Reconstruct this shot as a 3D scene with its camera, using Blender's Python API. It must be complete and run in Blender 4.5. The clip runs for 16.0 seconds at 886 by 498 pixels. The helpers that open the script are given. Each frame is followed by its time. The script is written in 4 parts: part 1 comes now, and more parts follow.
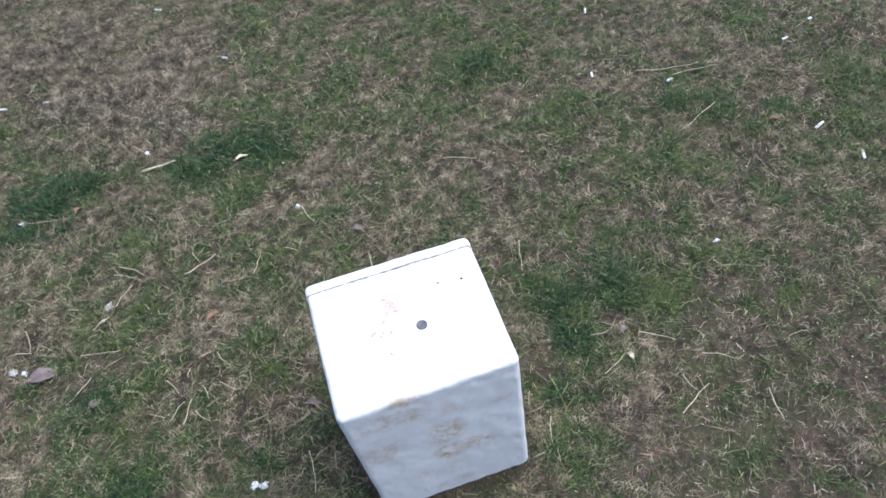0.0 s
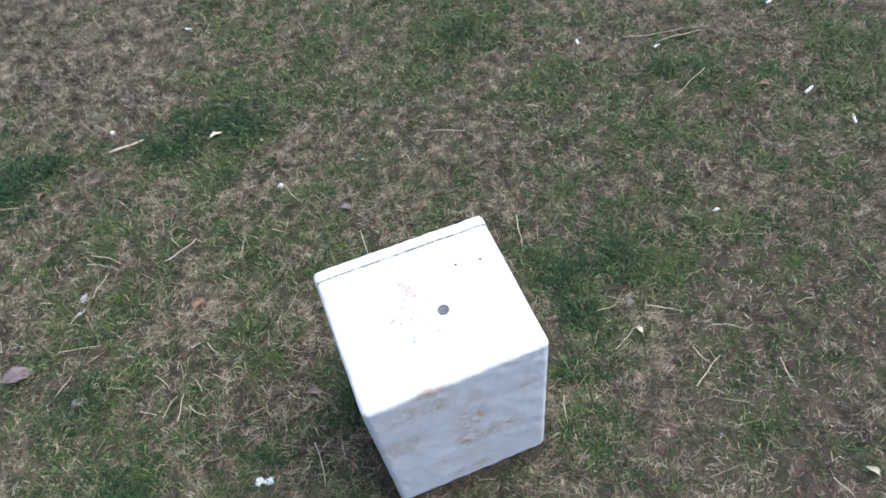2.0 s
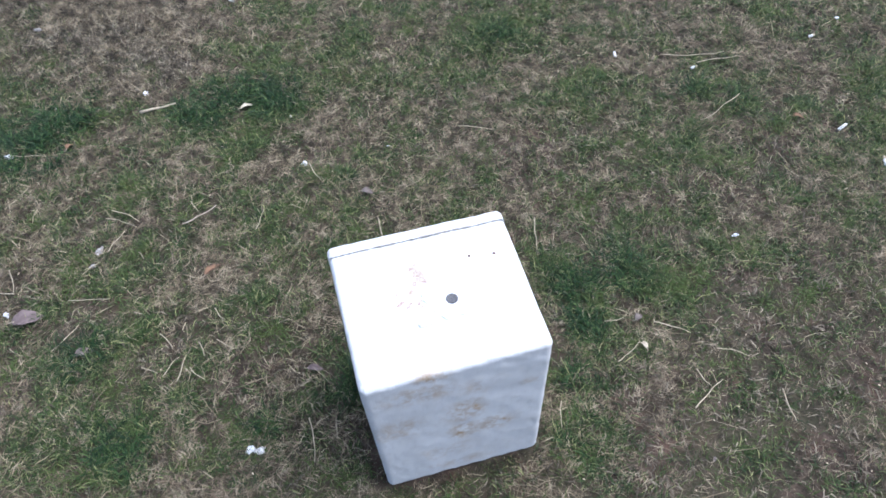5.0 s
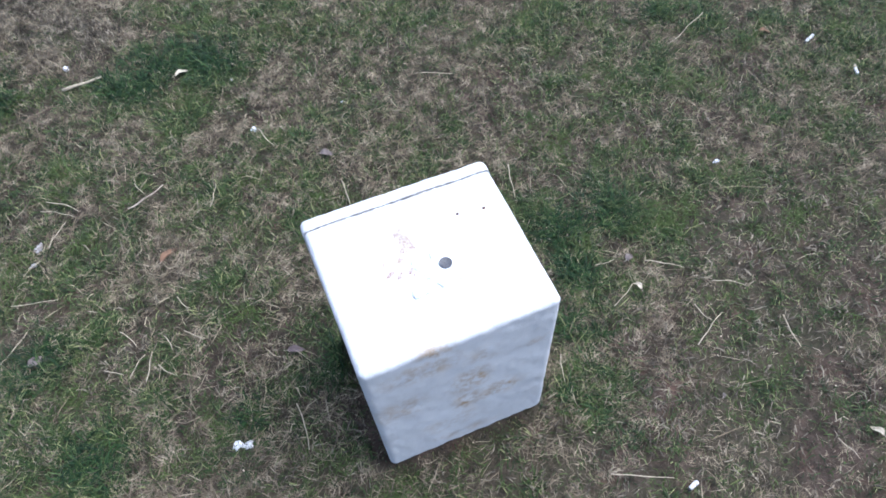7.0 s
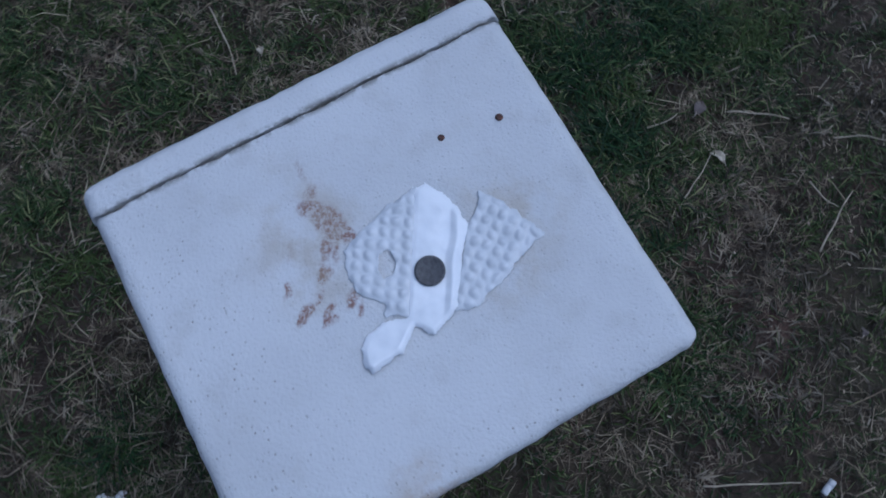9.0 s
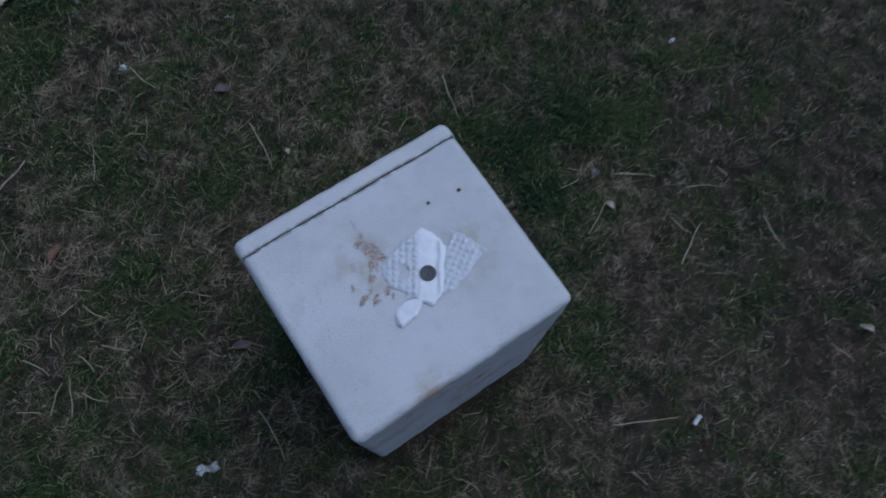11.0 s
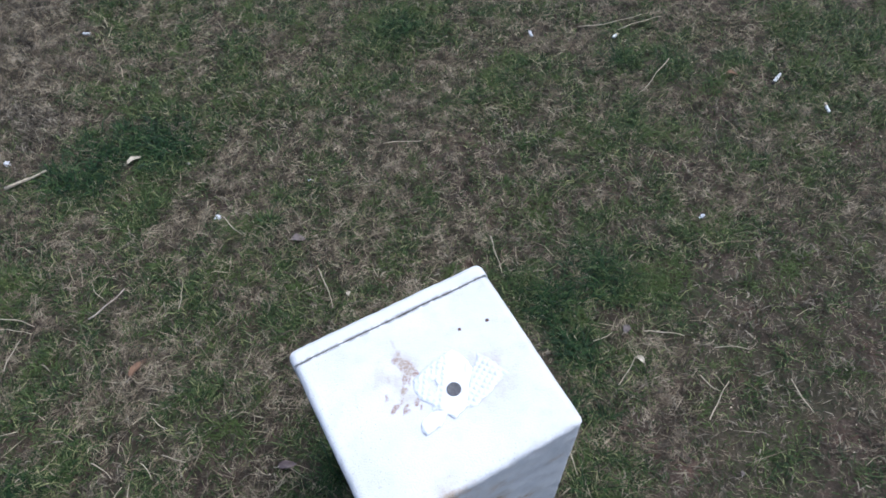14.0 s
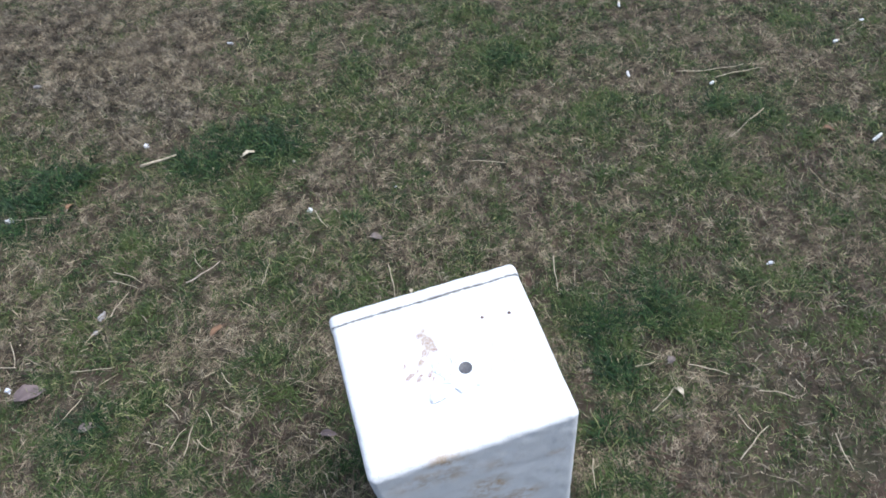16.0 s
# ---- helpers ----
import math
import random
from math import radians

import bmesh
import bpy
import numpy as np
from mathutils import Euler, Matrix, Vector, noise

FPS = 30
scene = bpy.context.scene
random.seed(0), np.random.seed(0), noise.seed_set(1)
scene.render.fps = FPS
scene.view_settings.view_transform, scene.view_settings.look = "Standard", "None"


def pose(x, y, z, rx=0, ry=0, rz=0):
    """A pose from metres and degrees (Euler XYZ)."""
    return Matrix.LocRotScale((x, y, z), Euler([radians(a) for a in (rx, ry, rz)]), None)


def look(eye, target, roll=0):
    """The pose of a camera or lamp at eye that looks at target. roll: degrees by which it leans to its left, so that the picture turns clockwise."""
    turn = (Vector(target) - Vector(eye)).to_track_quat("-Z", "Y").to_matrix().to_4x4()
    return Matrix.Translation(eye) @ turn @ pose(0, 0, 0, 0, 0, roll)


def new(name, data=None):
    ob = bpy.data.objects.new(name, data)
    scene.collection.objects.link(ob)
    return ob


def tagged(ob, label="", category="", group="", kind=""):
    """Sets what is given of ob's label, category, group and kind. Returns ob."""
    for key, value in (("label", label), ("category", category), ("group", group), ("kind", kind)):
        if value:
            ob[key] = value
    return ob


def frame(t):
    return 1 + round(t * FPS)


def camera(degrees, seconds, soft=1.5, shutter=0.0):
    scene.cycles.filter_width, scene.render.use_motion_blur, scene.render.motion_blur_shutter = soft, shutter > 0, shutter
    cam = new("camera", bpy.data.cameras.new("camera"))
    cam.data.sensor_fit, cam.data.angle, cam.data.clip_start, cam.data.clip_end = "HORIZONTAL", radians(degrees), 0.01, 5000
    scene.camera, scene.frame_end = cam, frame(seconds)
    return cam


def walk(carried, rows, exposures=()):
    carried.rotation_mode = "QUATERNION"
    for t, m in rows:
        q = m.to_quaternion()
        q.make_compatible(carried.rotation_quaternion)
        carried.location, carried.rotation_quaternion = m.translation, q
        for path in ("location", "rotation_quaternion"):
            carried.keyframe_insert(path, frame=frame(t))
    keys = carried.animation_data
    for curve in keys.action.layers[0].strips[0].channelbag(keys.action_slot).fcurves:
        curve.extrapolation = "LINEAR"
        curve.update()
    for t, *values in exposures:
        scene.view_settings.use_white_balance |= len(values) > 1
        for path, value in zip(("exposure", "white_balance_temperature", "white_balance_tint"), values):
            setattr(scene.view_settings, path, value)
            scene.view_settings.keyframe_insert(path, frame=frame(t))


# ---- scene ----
cam = camera(63.6, 16.0, soft=1.7, shutter=0.4)
PATH = [
    (0, (0.105, -0.572, 1.343), (0.326, 0.738, -0.153), -9.9),
    (0.5, (0.094, -0.547, 1.342), (0.363, 0.764, -0.145), -9.3),
    (1, (0.055, -0.516, 1.347), (0.349, 0.803, -0.127), -8.8),
    (1.5, (0.029, -0.5, 1.318), (0.339, 0.783, -0.184), -8.3),
    (2, (0.019, -0.489, 1.315), (0.339, 0.722, -0.243), -7.7),
    (2.5, (0.042, -0.515, 1.32), (0.367, 0.681, -0.25), -7.2),
    (3, (0.072, -0.55, 1.328), (0.34, 0.682, -0.225), -6.4),
    (3.2, (0.076, -0.56, 1.332), (0.327, 0.698, -0.203), -5.3),
    (5.3, (0.0, -0.492, 1.296), (0.304, 0.733, -0.256), -3.1),
    (5.5, (-0.009, -0.478, 1.287), (0.315, 0.754, -0.255), -4.2),
    (6, (-0.027, -0.455, 1.273), (0.323, 0.739, -0.294), -4.9),
    (6.5, (-0.032, -0.443, 1.252), (0.346, 0.681, -0.359), -3.3),
    (7, (-0.022, -0.418, 1.236), (0.357, 0.663, -0.403), -3.5),
    (7.5, (0.011, -0.317, 1.151), (0.387, 0.66, -0.553), 2.9),
    (8, (0.117, -0.154, 1.045), (0.404, 0.722, -0.731), 2.3),
    (8.5, (0.123, -0.079, 0.939), (0.338, 0.608, -0.927), 2.6),
    (8.7, (0.122, -0.037, 0.871), (0.358, 0.554, -1.025), 0.6),
    (10.8, (0.048, -0.079, 1.142), (0.439, 0.475, -0.74), 1.5),
    (11, (0.017, -0.125, 1.176), (0.447, 0.469, -0.684), 2.5),
    (11.5, (0.022, -0.225, 1.232), (0.601, 0.589, -0.501), 7.5),
    (12, (0.051, -0.357, 1.246), (0.537, 0.662, -0.405), 1.6),
    (12.5, (0.015, -0.378, 1.25), (0.363, 0.783, -0.342), -3.2),
    (13, (-0.006, -0.308, 1.263), (0.362, 0.866, -0.314), -5.5),
    (13.5, (-0.028, -0.238, 1.24), (0.402, 0.89, -0.355), -5.3),
    (14, (-0.006, -0.25, 1.256), (0.494, 0.815, -0.362), -3.5),
    (14.5, (0.017, -0.314, 1.274), (0.485, 0.817, -0.307), -2.0),
    (15, (0.038, -0.383, 1.281), (0.393, 0.841, -0.26), -4.3),
    (15.5, (0.064, -0.421, 1.277), (0.32, 0.826, -0.265), -8.3),
    (16, (0.063, -0.405, 1.279), (0.294, 0.871, -0.244), -7.9),
]

EXPOSURES = [
    (0.0, 0.62, 5470, 9), (7.2, 0.60, 5250, 10), (7.7, 0.01, 5100, 10), (8.1, -0.50, 4870, 10), (8.5, -1.28, 4600, 10), (9.0, -1.50, 4600, 10),
    (10.8, -1.78, 4720, 10), (11.2, -1.66, 4780, 10), (11.6, -1.22, 4950, 10), (12.0, -0.86, 5200, 9), (12.5, -0.50, 5250, 9),
    (13.2, -0.27, 5300, 9), (14.0, 0.01, 5350, 9), (14.5, 0.17, 5480, 7), (15.2, 0.31, 5560, 7), (16.0, 0.37, 5560, 7),
]


def carry(a, b, c, d, times, ease=0.75):
    """Rows between b and c that go on at the pace of a to b and arrive at the pace of c to d."""
    rows = []
    flat = lambda row: Vector.Fill(7, 0.0) + Vector((*row[1], *row[2], row[3]))
    p, q = flat(b), flat(c)
    span = c[0] - b[0]
    v = (p - flat(a)) * (ease * span / (b[0] - a[0]))
    w = (flat(d) - q) * (ease * span / (d[0] - c[0]))
    for t in times:
        u = (t - b[0]) / span
        m = p * (2 * u**3 - 3 * u**2 + 1) + v * (u**3 - 2 * u**2 + u) + q * (3 * u**2 - 2 * u**3) + w * (u**3 - u**2)
        rows.append((t, tuple(m[0:3]), tuple(m[3:6]), m[6]))
    return rows


by_time = {row[0]: row for row in PATH}
PATH += carry(by_time[3], by_time[3.2], by_time[5.3], by_time[5.5], (3.7, 4.25, 4.8), 0.5)
PATH += carry(by_time[8.5], by_time[8.7], by_time[10.8], by_time[11], (9.2, 9.75, 10.3))
PATH.sort()
walk(cam, [(t, look(eye, target, roll)) for t, eye, target, roll in PATH], EXPOSURES)

# ---------------------------------------------------------------- light
SUN_ELEVATION, SUN_HEADING = 67.0, -95.0  # degrees; heading from +y towards -x
sky = bpy.data.worlds.new("overcast_sky")
scene.world = sky
sky.use_nodes = True
sky_tex = sky.node_tree.nodes.new("ShaderNodeTexSky")
sky_tex.sky_type = "NISHITA"
sky_tex.sun_disc = False
sky_tex.sun_elevation = radians(SUN_ELEVATION)
sky_tex.sun_rotation = radians(-SUN_HEADING)
sky_tex.air_density, sky_tex.dust_density, sky_tex.ozone_density = 1.0, 7.0, 1.0
sky_bg = sky.node_tree.nodes["Background"]
sky_bg.inputs["Strength"].default_value = 0.185
sky.node_tree.links.new(sky_tex.outputs["Color"], sky_bg.inputs["Color"])
sun_data = bpy.data.lights.new("sun", "SUN")
sun_data.energy, sun_data.angle, sun_data.color = 1.42, radians(80), (0.90, 0.96, 1.0)
sun = new("sun", sun_data)
se, sh = radians(SUN_ELEVATION), radians(SUN_HEADING)
sun.matrix_world = look((0, 0, 0), (math.sin(sh) * math.cos(se), -math.cos(sh) * math.cos(se), -math.sin(se)))
sun.location = (3, 1, 5)


# ---------------------------------------------------------------- node helpers
class Nodes:
    """A short way to write a material's nodes."""

    def __init__(self, name, rough=0.7, metal=0.0, spec=0.3):
        self.mat = bpy.data.materials.new(name)
        self.mat.use_nodes = True
        self.tree = self.mat.node_tree
        self.bsdf = self.tree.nodes["Principled BSDF"]
        self.bsdf.inputs["Roughness"].default_value = rough
        self.bsdf.inputs["Metallic"].default_value = metal
        self.bsdf.inputs["Specular IOR Level"].default_value = spec

    def add(self, kind, **given):
        node = self.tree.nodes.new(kind)
        for key, value in given.items():
            setattr(node, key, value)
        return node

    def link(self, a, b):
        self.tree.links.new(a, b)

    def put(self, socket, value):
        if isinstance(value, bpy.types.NodeSocket):
            self.link(value, socket)
        else:
            socket.default_value = value

    def coords(self):
        return self.add("ShaderNodeTexCoord").outputs["Object"]

    def noise(self, scale, detail=4.0, rough=0.55, vector=None):
        n = self.add("ShaderNodeTexNoise")
        n.inputs["Scale"].default_value, n.inputs["Detail"].default_value = scale, detail
        n.inputs["Roughness"].default_value = rough
        self.link(vector if vector is not None else self.coords(), n.inputs["Vector"])
        return n.outputs["Fac"]

    def span(self, value, a, b, c=0.0, d=1.0):
        n = self.add("ShaderNodeMapRange", interpolation_type="SMOOTHSTEP")
        for socket, v in zip(n.inputs[:5], (value, a, b, c, d)):
            self.put(socket, v)
        return n.outputs[0]

    def calc(self, op, a, b=0.0):
        n = self.add("ShaderNodeMath", operation=op)
        self.put(n.inputs[0], a)
        self.put(n.inputs[1], b)
        return n.outputs[0]

    def mix(self, fac, a, b):
        n = self.add("ShaderNodeMix", data_type="RGBA")
        self.put(n.inputs[0], fac)
        self.put(n.inputs[6], a if isinstance(a, bpy.types.NodeSocket) else (*a, 1))
        self.put(n.inputs[7], b if isinstance(b, bpy.types.NodeSocket) else (*b, 1))
        return n.outputs[2]

    def ramp(self, fac, *stops):
        n = self.add("ShaderNodeValToRGB")
        e = n.color_ramp.elements
        while len(e) < len(stops):
            e.new(0.5)
        for one, (at, colour) in zip(e, stops):
            one.position, one.color = at, (*colour, 1)
        self.link(fac, n.inputs["Fac"])
        return n.outputs["Color"]

    def random(self):
        return self.add("ShaderNodeNewGeometry").outputs["Random Per Island"]

    def blob(self, x, y, z, rx, ry, rz, turn=0.0, ragged=0.0):
        """1 in the middle of a soft ellipsoid, 0 outside."""
        m = self.add("ShaderNodeMapping", vector_type="TEXTURE")
        m.inputs["Location"].default_value = (x, y, z)
        m.inputs["Rotation"].default_value = (0, 0, radians(turn))
        m.inputs["Scale"].default_value = (rx, ry, rz)
        place = self.coords()
        if ragged:
            w = self.add("ShaderNodeTexNoise")
            w.inputs["Scale"].default_value, w.inputs["Detail"].default_value = 75.0, 4.0
            self.link(place, w.inputs["Vector"])
            v = self.add("ShaderNodeVectorMath", operation="MULTIPLY_ADD")
            self.link(w.outputs["Color"], v.inputs[0])
            v.inputs[1].default_value = (ragged, ragged, 0)
            self.link(place, v.inputs[2])
            place = v.outputs[0]
            m.inputs["Location"].default_value = (x + ragged / 2, y + ragged / 2, z)
        self.link(place, m.inputs["Vector"])
        n = self.add("ShaderNodeVectorMath", operation="LENGTH")
        self.link(m.outputs[0], n.inputs[0])
        return self.span(n.outputs["Value"], 1.0, 0.2)

    def bump(self, height, strength, distance):
        n = self.add("ShaderNodeBump")
        n.inputs["Strength"].default_value, n.inputs["Distance"].default_value = strength, distance
        self.link(height, n.inputs["Height"])
        self.link(n.outputs["Normal"], self.bsdf.inputs["Normal"])

    def colour(self, value):
        self.put(self.bsdf.inputs["Base Color"], value if isinstance(value, bpy.types.NodeSocket) else (*value, 1))
        return self.mat


# ---------------------------------------------------------------- materials
def soil_material():
    n = Nodes("soil", 0.9, spec=0.15)
    big, mid, fine = n.noise(2.2), n.noise(19.0, 6), n.noise(240.0, 5, 0.7)
    base = n.ramp(mid, (0.25, (0.036, 0.026, 0.019)), (0.5, (0.080, 0.056, 0.043)), (0.75, (0.135, 0.098, 0.076)))
    base = n.mix(n.span(big, 0.45, 0.7, 0.0, 0.55), base, (0.11, 0.080, 0.061))
    base = n.mix(n.span(n.noise(11.0, 4), 0.52, 0.66, 0.0, 0.6), base, (0.135, 0.078, 0.056))  # reddish clay
    base = n.mix(n.span(n.noise(24.0, 6, 0.72), 0.56, 0.40, 0.0, 0.7), base, (0.028, 0.021, 0.015))  # dark clumps: shade of the gaps between tufts, painted in
    base = n.mix(n.span(n.noise(4.5, 5, 0.65), 0.40, 0.60, 0.0, 0.5), base, (0.048, 0.062, 0.027))  # moss and seedlings
    n.bump(n.calc("ADD", mid, fine), 0.8, 0.006)
    return n.colour(n.mix(n.span(fine, 0.3, 0.7, 0.0, 0.45), base, (0.039, 0.029, 0.022)))


def blade_material(name, stops, tint, spread=3.0, rough=0.65, pale=(0.36, 0.305, 0.215)):
    n = Nodes(name, rough, spec=0.14)
    base = n.ramp(n.random(), *stops)
    fac = n.span(n.noise(spread, 3), 0.38, 0.66, 0.0, 0.55)
    grain = n.span(n.noise(160.0, 3), 0.3, 0.7, 0.0, 0.35)
    dark = n.mix(0.55, base, (0.05, 0.04, 0.03))
    out = n.mix(grain, n.mix(fac, base, tint), dark)
    clump = n.noise(24.0, 6, 0.72)
    out = n.mix(n.span(clump, 0.54, 0.36, 0.0, 0.85), out, (0.026, 0.021, 0.015))  # darkened clumps, shade between blades put into the colour
    return n.colour(n.mix(n.span(clump, 0.52, 0.66, 0.0, 0.62), out, pale))  # bleached clumps


def lush_material():
    """Dense bluish green blades of the lush tufts."""
    n = Nodes("lush_grass", 0.55, spec=0.18)
    base = n.ramp(n.random(), (0.0, (0.007, 0.018, 0.007)), (0.5, (0.017, 0.043, 0.013)), (0.85, (0.040, 0.082, 0.022)), (1.0, (0.11, 0.145, 0.048)))
    return n.colour(n.mix(n.span(n.noise(120.0, 3), 0.3, 0.7, 0.0, 0.4), base, (0.012, 0.022, 0.012)))


def green_material():
    """Living blades: bluish in places, yellower in others."""
    n = Nodes("green_grass", 0.55, spec=0.18)
    base = n.ramp(n.random(), (0.0, (0.009, 0.023, 0.008)), (0.4, (0.033, 0.058, 0.014)), (0.72, (0.058, 0.090, 0.024)), (0.88, (0.130, 0.148, 0.055)), (1.0, (0.29, 0.285, 0.125)))
    base = n.mix(n.span(n.noise(3.5, 3), 0.54, 0.70, 0.0, 0.35), base, (0.028, 0.048, 0.024))
    base = n.mix(n.span(n.noise(9.0, 3), 0.48, 0.64, 0.0, 0.55), base, (0.078, 0.106, 0.024))
    return n.colour(n.mix(n.span(n.noise(160.0, 3), 0.3, 0.7, 0.0, 0.35), base, (0.03, 0.04, 0.02)))


def foam_material():
    """Weathered white foam: pits, grime, rusty leaf marks."""
    n = Nodes("weathered_foam", 0.75, spec=0.25)
    broad, mottle, grain = n.noise(7.0, 4), n.noise(45.0, 5), n.noise(420.0, 3)
    base = n.mix(n.span(broad, 0.35, 0.7), FOAM_WHITE, FOAM_GREY)
    base = n.mix(n.span(mottle, 0.5, 0.72, 0.0, 0.45), base, (0.55, 0.54, 0.52))
    cells = n.add("ShaderNodeTexVoronoi")
    cells.inputs["Scale"].default_value = 400.0
    n.link(n.coords(), cells.inputs["Vector"])
    pick = n.add("ShaderNodeSeparateColor")
    n.link(cells.outputs["Color"], pick.inputs[0])
    pits = n.calc("MULTIPLY", n.span(cells.outputs["Distance"], 0.38, 0.16), n.span(pick.outputs[0], 0.70, 1.0))
    worn = n.calc("MAXIMUM", n.blob(-0.13, -0.02, BOX_H, 0.075, 0.20, 0.03, 0, 0.03), n.blob(0.0, -0.137, BOX_H, 0.20, 0.03, 0.03, 0, 0.03))
    base = n.mix(n.calc("MULTIPLY", pits, n.calc("ADD", n.calc("MULTIPLY", worn, 0.55), 0.14)), base, (0.24, 0.22, 0.19))
    streak = n.span(n.noise(330.0, 6, 0.85), 0.43, 0.57, 0.18, 1.0)
    rust = 0.0
    for x, y, rx, ry, turn, much in TOP_MARKS:
        rust = n.calc("MAXIMUM", rust, n.calc("MULTIPLY", n.blob(x, y, BOX_H, rx, ry, 0.02, turn, 0.016), much))
    base = n.mix(n.calc("MULTIPLY", n.span(rust, 0.03, 0.62), n.calc("MULTIPLY", streak, 0.90)), base, (0.21, 0.085, 0.055))
    halo = n.calc("MAXIMUM", n.calc("MAXIMUM", n.blob(-0.035, 0.03, BOX_H, 0.05, 0.075, 0.02, 0, 0.02), n.blob(0.09, -0.01, BOX_H, 0.03, 0.05, 0.02, 40, 0.02)), n.blob(0.065, -0.04, BOX_H, 0.045, 0.035, 0.02, 20, 0.02))
    base = n.mix(n.calc("MULTIPLY", n.calc("MULTIPLY", halo, n.span(mottle, 0.35, 0.65)), 0.42), base, (0.42, 0.35, 0.24))
    seam = n.blob(0.0, BOX_D / 2 - LID - 0.0013, BOX_H, 0.30, 0.0055, 0.02)
    base = n.mix(n.calc("MULTIPLY", n.calc("MULTIPLY", seam, n.span(n.noise(90.0, 5, 0.7), 0.40, 0.56)), 0.75), base, (0.16, 0.145, 0.12))
    # grime rubbed into the front face
    grime = n.calc("MULTIPLY", n.calc("ADD", n.calc("MULTIPLY", n.span(n.noise(22.0, 6, 0.65), 0.44, 0.60), 0.42), n.calc("MULTIPLY", n.span(n.noise(70.0, 5, 0.7), 0.45, 0.60), 0.45)), 1.25)
    front = 0.0
    for x, z, rx, rz, much in FRONT_MARKS:
        front = n.calc("MAXIMUM", front, n.calc("MULTIPLY", n.blob(x, -BOX_D / 2 + 0.008, z, rx, 0.035, rz), much))
    base = n.mix(n.calc("MULTIPLY", front, grime), base, (0.41, 0.295, 0.175))
    n.bump(n.calc("SUBTRACT", n.calc("ADD", n.calc("MULTIPLY", grain, 0.5), n.calc("MULTIPLY", mottle, 0.6)), n.calc("MULTIPLY", pits, 0.25)), 0.6, 0.003)
    return n.colour(base)


def plain_material(name, a, b, scale=60.0, rough=0.7, metal=0.0, spec=0.3, relief=0.25, depth=0.001):
    n = Nodes(name, rough, metal, spec)
    fac = n.noise(scale, 5)
    n.bump(n.noise(scale * 6, 3), relief, depth)
    return n.colour(n.mix(n.span(fac, 0.35, 0.65), a, b))


BOX_W, BOX_D, BOX_H, LID = 0.296, 0.277, 0.405, 0.0245
CX, CY = 0.1425, 0.1262  # middle of the box's base
FOAM_WHITE, FOAM_GREY = (0.665, 0.665, 0.66), (0.585, 0.585, 0.58)
TOP_MARKS = [
    (-0.018, 0.038, 0.0206, 0.0119, -65, 1.00), (-0.015, 0.027, 0.0148, 0.0091, -52, 0.90), (-0.023, 0.050, 0.0145, 0.0079, -42, 0.60), (-0.019, 0.061, 0.0116, 0.0067, -126, 0.45),
    (-0.019, 0.078, 0.0154, 0.0040, -85, 0.30), (-0.027, 0.023, 0.0125, 0.0056, -118, 0.60), (-0.024, 0.018, 0.0102, 0.0040, -118, 0.50), (-0.035, 0.010, 0.0097, 0.0056, -127, 0.70),
    (-0.060, 0.011, 0.0089, 0.0045, -135, 0.60), (-0.056, -0.007, 0.0112, 0.0052, -143, 1.00), (-0.044, -0.016, 0.0109, 0.0052, -146, 1.00), (-0.028, -0.013, 0.0111, 0.0052, -132, 0.70),
    (-0.027, -0.022, 0.0100, 0.0040, -129, 0.50), (-0.045, -0.001, 0.0075, 0.0040, -139, 0.60), (-0.048, 0.031, 0.0135, 0.0040, -127, 0.25),
    (-0.050, -0.137, 0.035, 0.010, 0, 0.30),
]
FRONT_MARKS = [
    (-0.042, 0.392, 0.040, 0.022, 1.0), (-0.06, 0.35, 0.09, 0.045, 0.65), (-0.10, 0.24, 0.06, 0.06, 0.55), (0.01, 0.25, 0.05, 0.06, 1.0),
    (0.06, 0.17, 0.055, 0.045, 1.0), (0.005, 0.17, 0.035, 0.055, 0.9), (0.03, 0.33, 0.05, 0.04, 0.4), (0.12, 0.30, 0.03, 0.02, 0.5),
    (-0.02, 0.10, 0.08, 0.05, 0.4), (0.00, 0.03, 0.12, 0.03, 0.5),
]
SOIL = soil_material()
DEAD = blade_material("dead_grass", [(0.0, (0.05, 0.038, 0.026)), (0.4, (0.135, 0.105, 0.070)), (0.75, (0.235, 0.190, 0.118)), (1.0, (0.46, 0.395, 0.265))], (0.135, 0.102, 0.073), pale=(0.40, 0.33, 0.23))
THATCH = blade_material("thatch", [(0.0, (0.022, 0.017, 0.012)), (0.4, (0.065, 0.050, 0.035)), (0.75, (0.122, 0.096, 0.067)), (1.0, (0.264, 0.220, 0.156))], (0.083, 0.062, 0.046), pale=(0.195, 0.151, 0.112))
DRY = blade_material("dry_tuft_grass", [(0.0, (0.040, 0.033, 0.025)), (0.5, (0.11, 0.092, 0.066)), (1.0, (0.36, 0.31, 0.23))], (0.10, 0.085, 0.064))
LUSH = lush_material()
GREEN = green_material()
FOAM = foam_material()
# seam dirt, darkened further to paint in the shade of the gap
SEAM_DARK = plain_material("seam_grime_and_shade", (0.03, 0.027, 0.022), (0.34, 0.32, 0.28), 130)
HOLE_BROWN = plain_material("puncture_brown", (0.14, 0.065, 0.045), (0.05, 0.036, 0.03), 300)
SHEET = plain_material("white_wrapper", (0.90, 0.905, 0.91), (0.85, 0.86, 0.87), 90, 0.32, 0.0, 0.4, 0.15, 0.0005)
PANEL = plain_material("dotted_plastic", (0.59, 0.605, 0.62), (0.67, 0.685, 0.70), 90, 0.22, 0.0, 0.5, 0.1, 0.0005)
